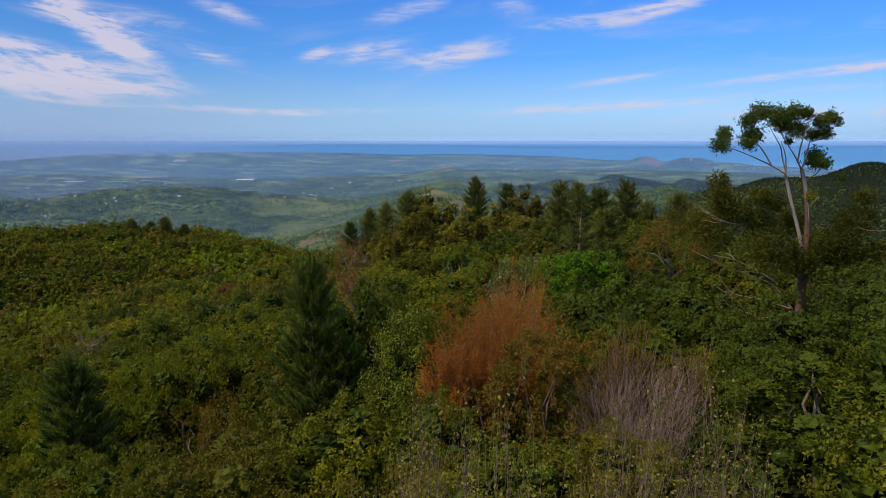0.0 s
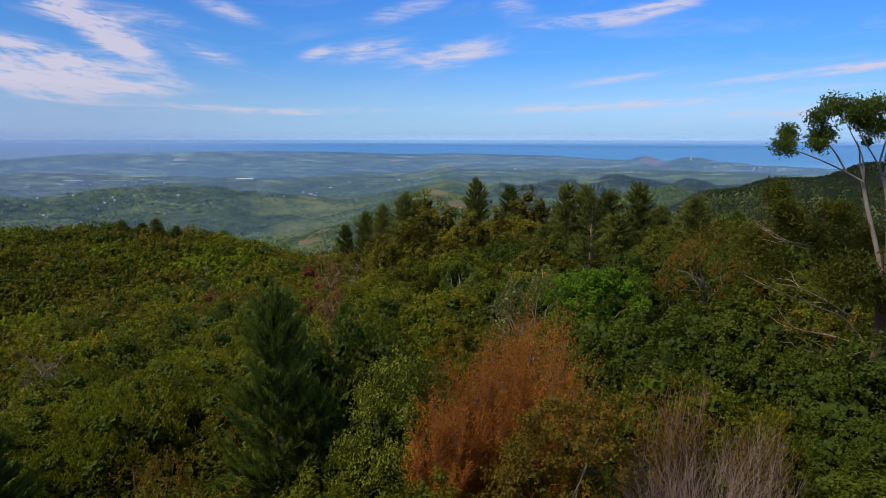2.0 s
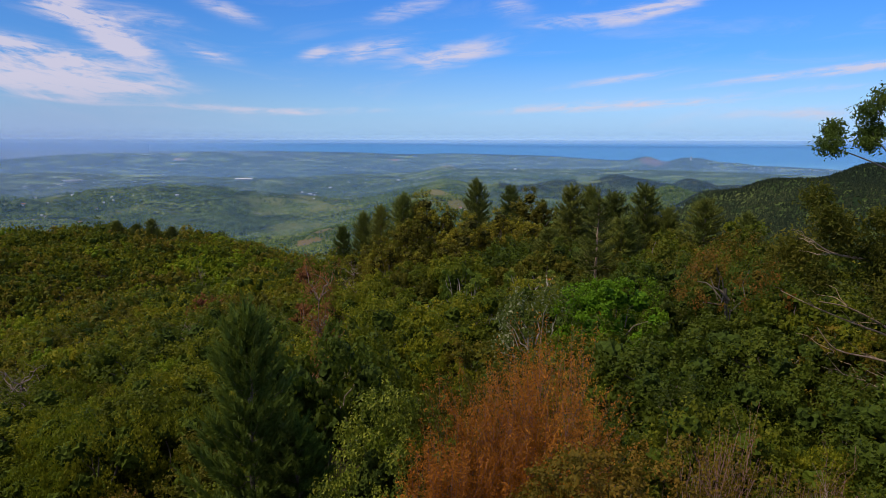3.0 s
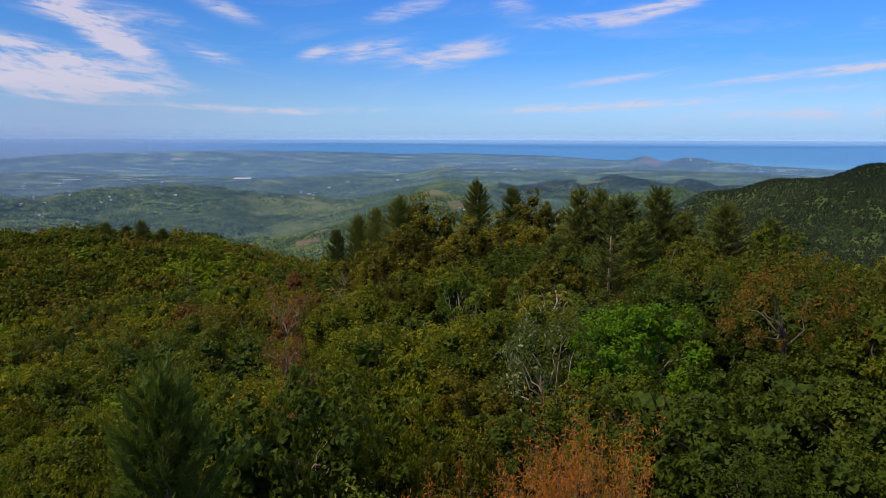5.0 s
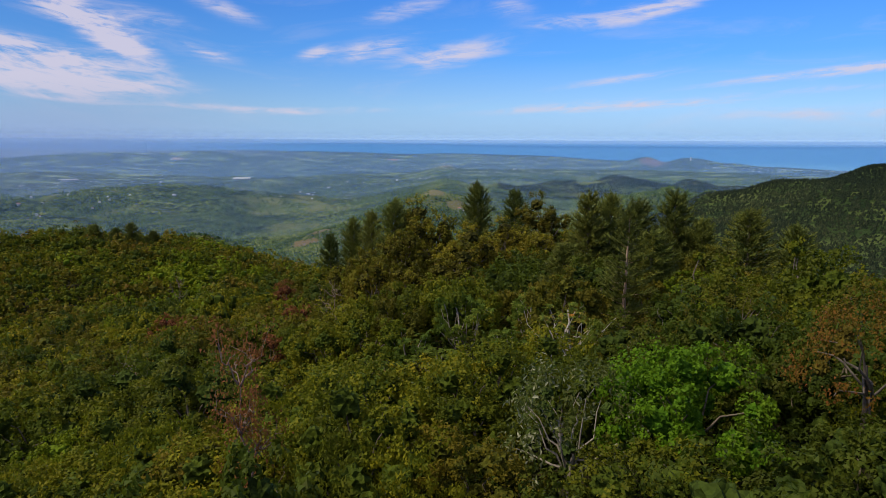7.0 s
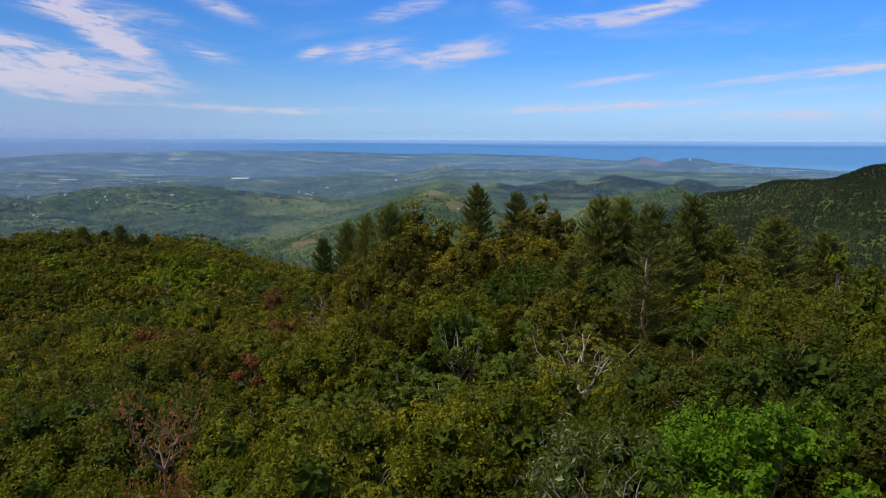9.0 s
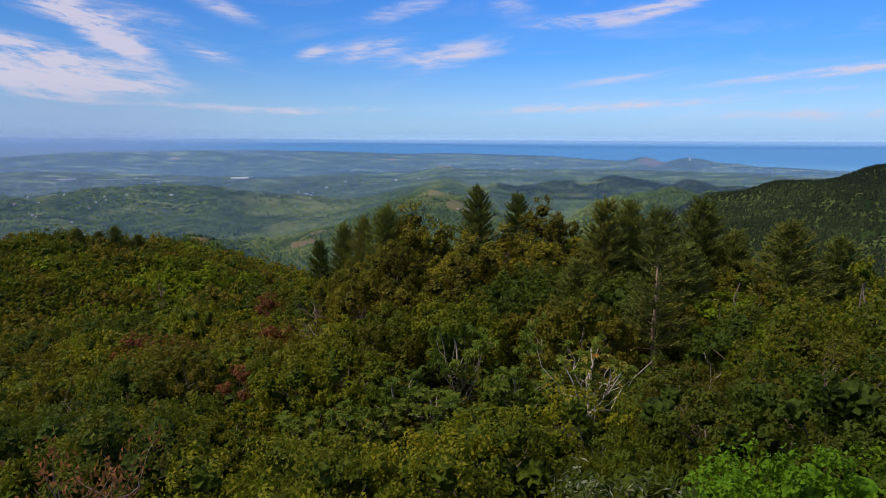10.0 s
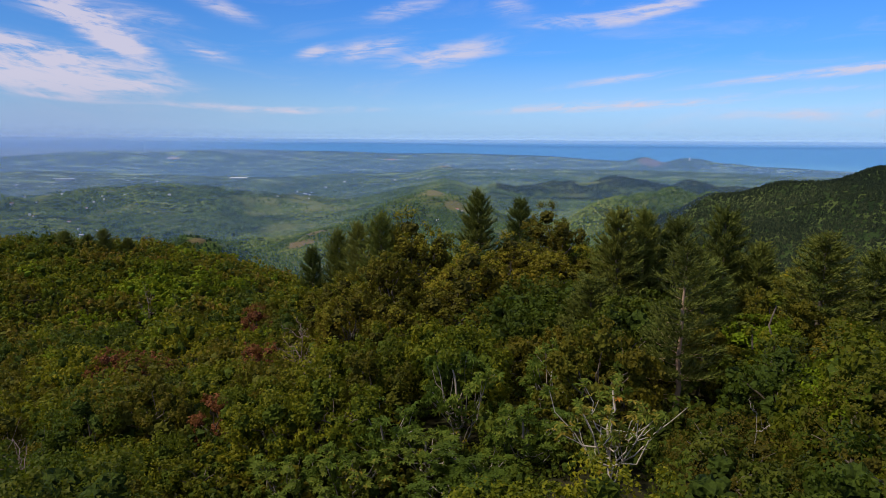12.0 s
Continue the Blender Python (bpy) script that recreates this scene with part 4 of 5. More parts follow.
def cecropia(g, H, R, arms=9, leafmat=None, size=0.5, per=8, red=0.0, limbmat=None):
    """A candelabra of pale limbs with big lobed leaves at the tips."""
    root = new("cecropia_tree")
    lean = g.normal(0, 0.12, 2) * H
    stem = bend((0, 0, -0.6), (lean[0], lean[1], H * 0.93), 0, g, 7, 0.015)
    pieces = [tube(stem, np.linspace(0.1, 0.045, 7), 7)]
    tips = [stem[-1]]
    for k in range(arms):
        i = g.randint(1, 4)
        a = k * 2.4 + g.uniform(-0.3, 0.3)
        reach = R * g.uniform(0.55, 1.0)
        e = np.array([stem[i, 0] + math.cos(a) * reach, stem[i, 1] + math.sin(a) * reach, H * g.uniform(0.55, 1.0)])
        p = bend(stem[i], e, -0.13, g, 6, 0.03)
        pieces.append(tube(p, np.linspace(0.045, 0.018, 6), 5))
        tips.append(e)
        for _ in range(g.randint(0, 3)):
            e2 = p[g.randint(2, 5)] + np.array([g.normal(0, 0.3), g.normal(0, 0.3), 0.25]) * R * 0.7
            pieces.append(tube(bend(p[3], e2, -0.05, g, 4, 0.03), np.linspace(0.02, 0.012, 4), 4))
            tips.append(e2)
    limb_parts(pieces, limbmat or LIMB_GREY, root)
    tips = np.array(tips)
    cs = np.repeat(tips, per, 0) + g.normal(0, 0.2, (len(tips) * per, 3)) + np.array([0, 0, 0.08])
    vv, ff = palmate(cs, size, g)
    mesh_object("crown", vv, ff, leafmat or CECROPIA, root)
    if red:
        pick = tips[g.permutation(len(tips))[:6]]
        vv, ff = palmate(pick + g.normal(0, 0.2, pick.shape), size * 0.8, g)
        mesh_object("withered_leaves", vv, ff, RUST, root)
    return root


def dead_tree(g, H, mat=None, forks=9, R=1.0, name="dead_tree", leafmat=None):
    root = new(name)
    ends = []
    stem = bend((0, 0, -0.5), (g.normal(0, 0.08 * H), g.normal(0, 0.08 * H), H * 0.8), 0, g, 6, 0.03)
    pieces = [tube(stem, np.linspace(0.012, 0.004, 6) * H, 6)]
    for k in range(forks):
        i = g.randint(2, 6)
        a = g.uniform(0, 6.28)
        e = stem[i] + np.array([math.cos(a) * R, math.sin(a) * R, g.uniform(0.3, 0.9) * R]) * g.uniform(0.5, 1.1)
        p = bend(stem[i], e, 0.05, g, 6, 0.06)
        pieces.append(tube(p, np.linspace(0.03, 0.009, 6), 4))
        for _ in range(4):
            j = g.randint(2, 6)
            e2 = p[j] + g.normal(0, 0.3 * R, 3) + np.array([0, 0, 0.2 * R])
            pieces.append(tube(bend(p[j], e2, 0, g, 4, 0.08), np.linspace(0.011, 0.004, 4), 3))
            ends.append(e2)
    limb_parts(pieces, mat or GREY_TWIG, root)
    if leafmat is not None:
        c = np.repeat(np.array(ends), 26, 0) + g.normal(0, 0.17, (len(ends) * 26, 3))
        vv, ff = leaves(c, unit(g.normal(0, 1, c.shape) + np.array([0, 0, 0.6])), 0.11, 0.05, g, simple=True)
        mesh_object("withered_leaves", vv, ff, leafmat, root)
    return root


ob = eucalyptus()
ob.location = (EUC_AT[0], EUC_AT[1], -0.3)
tagged(ob, "tall eucalyptus with pale limbs and a thin high crown", "eucalyptus tree")
taken.append((EUC_AT[0], EUC_AT[1], 1.6))

# pines: across, ahead, height of the tip, width
pine_kinds = [(pine(G(40 + k), H, R, needle=0.3, nw=0.02, per=20, gap=gp, plume=0.62, fat=0.1, lift=0.5, taper=0.85, whorl=6), H) for k, (H, R, gp) in enumerate(((10.0, 3.0, 0.4), (9.0, 2.7, 0.38), (11.0, 3.4, 0.42)))]
thin_pine = pine(G(47), 11.0, 3.0, needle=0.3, nw=0.02, per=20, gap=0.5, plume=0.65, fat=0.09, thin=0.7, trunk_mat=BARK_GREY)
PINES = ((5.9, 116, 5.3, 1.38), (11.9, 118, 4.0, 1.32), (-5.1, 93, 4.7, 1.14), (-14.0, 122, -1.0, 1.20), (-17.8, 122, -3.6, 1.08), (-10.5, 118, 0.6, 1.08), (14.2, 77.5, 7.0, 1.08), (16.6, 79, 6.7, 1.08), (19.6, 80, 6.1, 1.20),
         (22.3, 77.6, 7.1, 1.20), (24.3, 76, 4.7, 1.08), (26.7, 72.2, 6.0, 1.26), (17.8, 70, 4.6, 1.20), (10.8, 71, 3.2, 1.08), (-3.6, 95, 3.4, 0.84), (33, 76, 4.2, 1.20),
         (-90.4, 184, -10.4, 1.3), (-84.6, 184, -11.2, 1.2), (-79.7, 182, -9.6, 1.3), (-75, 184, -12.0, 1.2))
fresh = {0, 1, 2}
for k, (x, y, tip, wide_) in enumerate(PINES):
    kind_, H_ = pine_kinds[k % 3]
    ground_ = float(land_height(x, y))
    s_ = (tip - ground_) / H_
    if k % 3 in fresh:
        fresh.discard(k % 3)
        plant(kind_, x, y, 1.9, "tall dark green pine on the wooded ridge", "pine tree", "pines on the ridge", 70 * k, wide_, s_ / wide_)
    else:
        again(kind_, spot(x, y, 70 * k, wide_, s_ / wide_))
        taken.append((x, y, 1.9))
plant(thin_pine, 13.5, 62.3, 2.0, "thin old pine with a bare pale trunk showing", "pine tree", size=1.0, tall=(7.3 - float(land_height(13.5, 62.3))) / 11.0)
yp = pine(G(50), 7.6, 2.0, needle=0.19, nw=0.01, per=66, gap=0.31, start=0.02, plume=0.62, fat=0.09, lift=0.5, taper=0.8, whorl=6, needles=NEEDLE_YOUNG)
plant(yp, -5.3, 25.0, 2.0, "young dense dark green pine among shrubs", "pine tree", "young pines", 0, 1.0, (7.3 - float(land_height(-5.3, 25))) / 7.6)
taken.append((-4.0, 24.4, 1.2))
again(yp, spot(-3.9, 24.6, 100, 0.8, 1.0))
again(yp, spot(-15.0, 24.5, 200, 1.0, 1.0))
taken.append((-15.0, 24.5, 1.8))

# golden-tipped bushy trees on the ridge: across, ahead, height of the top
gold_kinds = [leafy_tree(G(60 + k), R, 9.0, BRONZE_GREEN, 0.26, 0.75, 0.2, 24, 13, 32, name="golden_tree", tips=GOLD, split=0.4, low=-0.75, lobe=0.32, body=0.6, limbs=10) for k, R in enumerate((3.7, 3.3))]
for k, (x, y, top_, wide_) in enumerate(((-1.1, 94, 4.4, 1.1), (-3.6, 86, 2.9, 0.95), (2.8, 84, 3.0, 1.0), (-6.4, 80, 1.0, 0.85), (1.8, 78, 1.6, 0.9), (-2.4, 76, 0.9, 0.85), (14.4, 104, 4.3, 1.05), (12.0, 92, 1.6, 0.95), (8.6, 96, 2.2, 1.0), (17.5, 92, 2.5, 0.9), (-9.0, 88, -0.5, 0.85))):
    s_ = (top_ - float(land_height(x, y))) / 9.0
    if k < 2:
        plant(gold_kinds[k], x, y, 2.6, "bushy tree with golden-green leaf tips on the ridge", "tree", "golden trees on the ridge", 50 * k, wide_, s_ / wide_)
    else:
        again(gold_kinds[k % 2], spot(x, y, 50 * k, wide_, s_ / wide_))
        taken.append((x, y, 2.6))


def top_scale(x, y, top_, H):
    return (top_ - float(land_height(x, y))) / H


def sized(root, x, y, r, top_, H, label, category, wide_=1.0, turn_deg=0.0, group=""):
    s_ = top_scale(x, y, top_, H)
    return plant(root, x, y, r, label, category, group, turn_deg, wide_, s_ / wide_)


# the near shrubs and small trees
def withered(seed, R, x, y, top_, label):
    sized(twiggy(G(seed), 6.0, R, 80, RED_TWIG, RUST, 46, 0.085, 8, "withered_tree", 0.007, 0.3, 0.6), x, y, R * 0.8, top_, 6.0, label, "tree")


withered(70, 1.7, 1.2, 23.0, 6.0, "withered tree with rust-orange needles still on its twigs")
withered(71, 2.0, 2.9, 23.3, 6.9, "withered upright tree with orange-brown feathery foliage")
withered(79, 1.0, 0.1, 21.6, 5.0, "low withered tree with pinkish-red dry twigs")
sized(broadleaf(G(72), 2.0, 5.4, 340, 60, 0.12, simple=True, leafmat=BRONZE, rb=0.14, low=-0.9, crown_frac=1.3, rise=0.5, solid=0.03, core=0.45, name="bronze_tree"), 3.1, 19.4, 1.9, 6.4, 5.4, "dense bushy tree with bronze-olive leaves", "tree")
sized(broadleaf(G(78), 1.4, 5.0, 200, 50, 0.11, simple=True, leafmat=BRONZE, rb=0.16, low=-0.9, crown_frac=1.2, rise=0.5, solid=0.05, core=0.4, name="bronze_tree"), 4.4, 20.2, 1.2, 5.6, 5.0, "small bushy tree with bronze-olive leaves", "tree")
sized(broadleaf(G(73), 1.9, 5.5, 320, 66, 0.095, wide=0.65, leafmat=ROUND, rb=0.19, low=-0.7, crown_frac=1.2, rise=0.3, solid=0.4, name="round_leaved_tree"), -1.2, 23.2, 1.7, 6.3, 5.5, "dense tree with glossy rounded bright-edged leaves", "tree")
sized(twiggy(G(74), 4.6, 2.0, 150, GREY_TWIG, None, 0, 0.1, 7, thick=0.006), 5.4, 17.3, 1.9, 5.9, 4.6, "bare grey shrub of thin upright leafless twigs", "shrub")
sized(twiggy(G(75), 4.6, 1.1, 30, GREY_TWIG, BRONZE, 5, 0.1, 4, "thin_shrub"), 7.2, 18.8, 1.0, 5.6, 4.6, "thin shrub with sparse bronze leaves on grey twigs", "shrub")
for k, (x, y, top_) in enumerate(((5.5, 19.6, 6.1), (6.4, 20.6, 6.2), (8.0, 20.4, 5.6))):
    sized(twiggy(G(175 + k), 4.6, 0.9, 26, RED_TWIG, BRONZE, 14, 0.09, 5, "thin_shrub"), x, y, 0.8, top_, 4.6, "thin upright shrub with orange-brown leaf tips", "shrub", group="thin shrubs")
for k, (x, y, top_, r_) in enumerate(((1.2, 8.8, 8.6, 0.9), (-0.9, 8.2, 7.7, 0.7), (2.6, 9.6, 7.9, 0.9), (3.6, 10.6, 8.0, 0.9), (4.6, 9.4, 7.6, 0.8), (0.2, 10.2, 7.6, 0.8), (2.0, 7.4, 7.5, 0.8), (5.4, 11.2, 7.7, 0.7), (-0.6, 11.2, 7.9, 0.5))):
    sized(twiggy(G(80 + k), 5.0, r_, 24, BARK_DEAD, SPRIG, 9, 0.07, 6, "sprig_shrub", 0.006, 0.6), x, y, 0.6, top_, 5.0, "open shrub of thin stems with rounded green leaves", "shrub", group="sprig shrubs")
tier = leafy_tree(G(90), 2.7, 5.4, GREEN, 0.14, 0.5, 0.05, 20, 14, 46, name="tiered_tree", low=-0.6, lobe=0.27, body=0.62)
sized(tier, 9.8, 15.4, 2.2, 6.7, 5.4, "bright green tree with flat tiers of feathery leaves", "tree")
sized(broadleaf(G(91), 2.4, 5.0, 150, 45, 0.13, wide=0.42, leafmat=LIME_DARK, simple=True, rb=0.17, low=-0.4, crown_frac=1.0, name="tiered_tree"), 7.4, 26.4, 1.9, 4.9, 5.0, "green tree with flat tiers of yellow-tipped leaves", "tree")
sized(broadleaf(G(92), 1.6, 3.4, 80, 20, 0.13, leafmat=RUST_GREEN, rb=0.22, low=-0.5, crown_frac=1.0, name="russet_shrub"), -11.6, 28.0, 1.5, -0.6, 3.4, "low russet and green shrub on the slope", "shrub")
sized(leafy_tree(G(93), 2.7, 4.6, FRESH, 0.14, 0.6, 0.1, 20, 14, 44, name="bright_tree", low=-0.5, lobe=0.28, body=0.42), 8.3, 37.4, 2.0, 5.3, 4.6, "fresh bright green leafy tree in a darker wood", "tree")
sized(broadleaf(G(94), 2.0, 4.4, 120, 18, 0.22, wide=0.36, leafmat=SILVER, rb=0.24, low=-0.4, solid=0.0, core=0.2, limbs=16, bark=LIMB_GREY, crown_frac=0.8, name="silvery_tree"), 4.5, 37.2, 1.7, 4.8, 4.4, "pale-limbed tree with silvery drooping leaves", "tree")
sized(dead_tree(G(95), 5.0, BARK_DEAD, 18, 0.75, leafmat=REDBROWN), -5.1, 35.9, 1.2, 6.6, 5.0, "dead reddish-grey tree with a bare forked trunk", "tree")
sized(dead_tree(G(96), 2.6, GREY_TWIG, 8, 0.9), -4.2, 33.6, 0.8, 2.6, 2.6, "small bleached dead tree with crooked limbs", "tree")
sized(broadleaf(G(97), 2.1, 4.6, 130, 40, 0.11, leafmat=RUST_GREEN, simple=True, solid=0.0, core=0.06, crown_frac=0.55, rb=0.17, low=-0.3, name="russet_tree"), 13.2, 36.0, 1.7, 7.5, 4.6, "tree with orange-brown and green leaves", "tree")
sized(cecropia(G(98), 4.6, 3.0, 16, CECROPIA, 0.52, 5, 1.0, LIMB_PALE), 7.75, 54.3, 2.4, 2.2, 4.6, "candelabra tree with pale limbs and lobed leaves", "cecropia tree", group="cecropia trees")
for k, (x, y, top_) in enumerate(((2.1, 62.0, 0.6), (-3.4, 58.0, -2.4), (5.0, 58.4, -0.3), (0.2, 58.5, -1.6), (-6.4, 58.8, -3.2), (7.0, 63.6, 0.6), (-1.8, 61.0, -1.4), (3.2, 56.6, -1.8), (-5.0, 55.6, -3.8), (1.4, 55.4, -2.6))):
    sized(cecropia(G(200 + k), 4.0, 1.9, 13, CECROPIA, 0.5, 8), x, y, 1.5, top_, 4.0, "slender tree with pale limbs and big lobed leaves", "cecropia tree", group="cecropia trees")
sized(broadleaf(G(210), 2.4, 4.6, 160, 36, 0.12, leafmat=BRONZE_GREEN, rb=0.2, low=-0.4, crown_frac=0.95, rise=0.5, name="olive_tree"), 11.2, 50.9, 2.2, 2.3, 4.6, "rounded yellowish-olive bushy tree", "tree")
sized(broadleaf(G(211), 2.7, 5.2, 140, 36, 0.13, leafmat=BRONZE_GREEN, tips=GOLD, split=0.5, simple=True, rb=0.14, low=-0.2, crown_frac=0.85, limbs=16, solid=0.05, core=0.12, bark=BARK, name="spreading_tree"), 14.9, 48.2, 2.0, 5.0, 5.2, "spreading tree with open tiers of olive leaves", "tree")
sized(dead_tree(G(212), 3.6, LIMB_GREY, 6, 0.5), 12.85, 53.0, 0.9, 2.7, 3.6, "small dead tree with bleached crooked limbs", "tree")
sized(leafy_tree(G(213), 2.2, 8.0, GREEN, 0.24, 0.6, 0.2, 18, 10, 20, name="open_tree", low=-0.8, lobe=0.26, body=0.72, mass=0.5), 23.2, 58.0, 1.8, 7.4, 8.0, "tall open leafy tree beside the pines", "tree")
sized(leafy_tree(G(214), 1.7, 9.0, GREEN, 0.24, 0.6, 0.2, 18, 10, 20, name="open_tree", low=-0.9, lobe=0.26, body=0.8, mass=0.5), 18.8, 63.0, 1.5, 4.6, 9.0, "tall leafy tree with lighter leaves against pines", "tree")
red_spots = ((-13.3, 68.2, -3.5, 0.9), (-31.6, 90.0, -8.4, 1.2), (-28.6, 89.2, -8.5, 1.3), (-26.0, 88.0, -8.6, 1.2), (-23.6, 87.2, -8.8, 1.0), (-20.0, 100.5, -6.6, 1.2), (-14.8, 82.4, -4.8, 1.1))
for k, (x, y, top_, r_) in enumerate(red_spots):
    sized(leafy_tree(G(220 + k), 1.9 * r_, 4.2, REDBROWN, 0.2, 0.6, 0.3, 9, 9, 20, name="russet_tree"), x, y, 1.9 * r_, top_, 4.2, "withered tree with red-brown leaves in the wood", "tree", group="russet trees")
for k, (x, y, top_) in enumerate(((-52.5, 143, -14.0), (-22.0, 62.0, -4.8), (-30.5, 90.0, -9.6), (-25.5, 43.5, -1.6), (-27.0, 47.0, -2.2), (-9.5, 76.0, -1.4))):
    sized(dead_tree(G(230 + k), 5.0, GREY_TWIG, 16, 1.7), x, y, 1.4, top_, 5.0, "leafless grey-pink tree standing in the wood", "tree", group="leafless trees")

# a grassy clearing on the slope
for x, y, r in ((-11.5, 27.0, 3.0), (-9.0, 26.0, 2.4), (-13.5, 28.5, 2.6), (-10.6, 23.8, 2.2), (-8.0, 23.4, 1.6), (-12.6, 24.6, 2.2)):
    taken.append((x, y, r))
g = G(19)
tuft = np.stack([g.normal(-11.0, 2.2, 900), g.normal(26.6, 1.9, 900)], -1)
foot = np.concatenate([np.repeat(tuft, 14, 0) + g.normal(0, 0.12, (900 * 14, 2)), np.zeros((900 * 14, 1))], 1)
foot[:, 2] = land_height(foot[:, 0], foot[:, 1]) - 0.05
lean = g.normal(0, 0.22, foot.shape) + np.array([0, 0, 1.0])
across = unit(g.normal(0, 1, foot.shape) * np.array([1, 1, 0.1])) * 0.022
blade = np.stack([foot - across, foot + across, foot + lean * g.uniform(0.45, 1.15, (len(foot), 1))], 1)
tagged(mesh_object("grass", blade.reshape(-1, 3), np.arange(len(foot) * 3).reshape(-1, 3), BRONZE_GREEN), "tall yellowish grass in a clearing on the slope", "grass", kind="stuff")
sized(broadleaf(G(77), 1.1, 1.8, 90, 30, 0.09, leafmat=RUST_GREEN, simple=True, rb=0.2, low=-0.4, name="russet_shrub"), -9.4, 25.4, 0.5, 1.0, 1.8, "low red-brown shrub in a grassy clearing", "shrub")

# ---- the wood ----
KIND = ((1.9, 4.6, GREEN, 0.12, 0.3, 0.5), (1.6, 4.0, OLIVE, 0.1, 0.5, 0.45), (2.1, 4.8, DEEP, 0.13, 0.0, 0.5), (1.7, 4.4, GREEN, 0.13, 1.2, 0.32), (1.6, 3.9, LIME, 0.12, 0.3, 0.5), (1.9, 4.3, OLIVE, 0.11, 0.2, 0.45))
near_kinds = [leafy_tree(G(100 + k), R * 1.25, H, m, lf * 1.12, wd * 1.25, ri, 14, 12, 46) for k, (R, H, m, lf, ri, wd) in enumerate(KIND)]
close_kinds = [leafy_tree(G(130 + k), R * 1.25, H, m, lf * 0.95, wd * 1.2, ri, 16, 15, 58, mass=0.5) for k, (R, H, m, lf, ri, wd) in enumerate(KIND[:4])]
next_kinds = [leafy_tree(G(110 + k), R * 1.3, H, m, lf * 1.3, wd * 1.25, ri, 13, 12, 38) for k, (R, H, m, lf, ri, wd) in enumerate(KIND)]
mid_kinds = [leafy_tree(G(120 + k), R * 1.25, H, m, 0.2, 0.65, 0.3, 12, 11, 32) for k, (R, H, m) in enumerate(((2.2, 4.8, GREEN), (2.0, 4.4, OLIVE), (2.4, 5.2, DEEP), (2.1, 4.6, GREEN), (1.8, 4.2, LIME), (2.2, 4.6, OLIVE)))]
LABELS = ("leafy mid-green forest tree in a dense wood", "olive-green forest tree in a dense wood", "dark green forest tree in a dense wood", "leafy mid-green forest tree in a dense wood", "fresh bright green forest tree in a dense wood", "olive-green forest tree in a dense wood")
for kinds in (close_kinds, near_kinds, next_kinds, mid_kinds):
    for ob, lab in zip(kinds, LABELS):
        tagged(ob, lab, "tree", "trees of the wood")


def scatter(n_try, gap, region, g, seed_pts):
    """Random spots no nearer than gap to one another, or to what is there."""
    cell = {}
    out = []
    for x, y, r in seed_pts:
        cell.setdefault((int(x // 6), int(y // 6)), []).append((x, y, r * 0.9))
    for _ in range(n_try):
        x, y = region(g)
        gp = gap(x, y)
        ok = True
        cx, cy = int(x // 6), int(y // 6)
        for i in (-1, 0, 1):
            for j in (-1, 0, 1):
                for ax, ay, ar in cell.get((cx + i, cy + j), ()):
                    if (ax - x) ** 2 + (ay - y) ** 2 < max(gp, ar) ** 2:
                        ok = False
                        break
                if not ok:
                    break
            if not ok:
                break
        if ok:
            cell.setdefault((cx, cy), []).append((x, y, gp))
            out.append((x, y))
    return out


def fan(y0, y1, spread_, extra):
    def f(g):
        y = math.sqrt(g.uniform(y0 * abs(y0) if y0 > 0 else 0, y1 * y1)) if y0 >= 0 else g.uniform(y0, y1)
        return g.uniform(-1, 1) * (spread_ * y + extra), y
    return f


CLEAR = [(x, y, 3.3) for x in range(-9, 13, 2) for y in (47.5, 49.5, 51.5, 53.5, 55.5, 57.5)]     # low growth before the candelabra trees
g = G(7)
first = scatter(9000, lambda x, y: 2.45, fan(4, 46, 0.74, 5), g, [(x, y, r + 1.5) for x, y, r in taken])[:400]
firsts = set()
for x, y in first:
    # right side gets mostly the dark kind, its colour standing in for shade
    k = g.choice(6, p=(0.13, 0.03, 0.72, 0.08, 0.01, 0.03) if x > 8 and y > 14 else (0.38, 0.05, 0.27, 0.24, 0.01, 0.05) if x > 4 and y > 14 else (0.24, 0.28, 0.09, 0.17, 0.08, 0.14) if y < 29 else (0.3, 0.1, 0.12, 0.38, 0.06, 0.04))
    rank = close_kinds if y < 17 else near_kinds if y < 29 else next_kinds
    k = k % len(rank)
    s_ = g.uniform(0.7, 1.15)
    if rank[k] in firsts:
        again(rank[k], spot(x, y, g.uniform(0, 360), s_, g.uniform(0.85, 1.15) * (1.5 if -5 < x < 5 and 25 < y < 31.5 else 1)))
    else:
        firsts.add(rank[k])
        stand(rank[k], x, y)
second = scatter(6000, lambda x, y: 3.2, fan(44, 70, 0.74, 2), g, [(x, y, r + 1.2) for x, y, r in taken] + CLEAR + [(x, y, 2.3) for x, y in first])[:230]
firsts = set()
for x, y in second:
    k = g.choice(6, p=(0.27, 0.2, 0.17, 0.22, 0.04, 0.1))
    s_ = g.uniform(0.75, 1.25)
    if k in firsts:
        again(mid_kinds[k], spot(x, y, g.uniform(0, 360), s_, g.uniform(0.85, 1.15)))
    else:
        firsts.add(k)
        stand(mid_kinds[k], x, y)


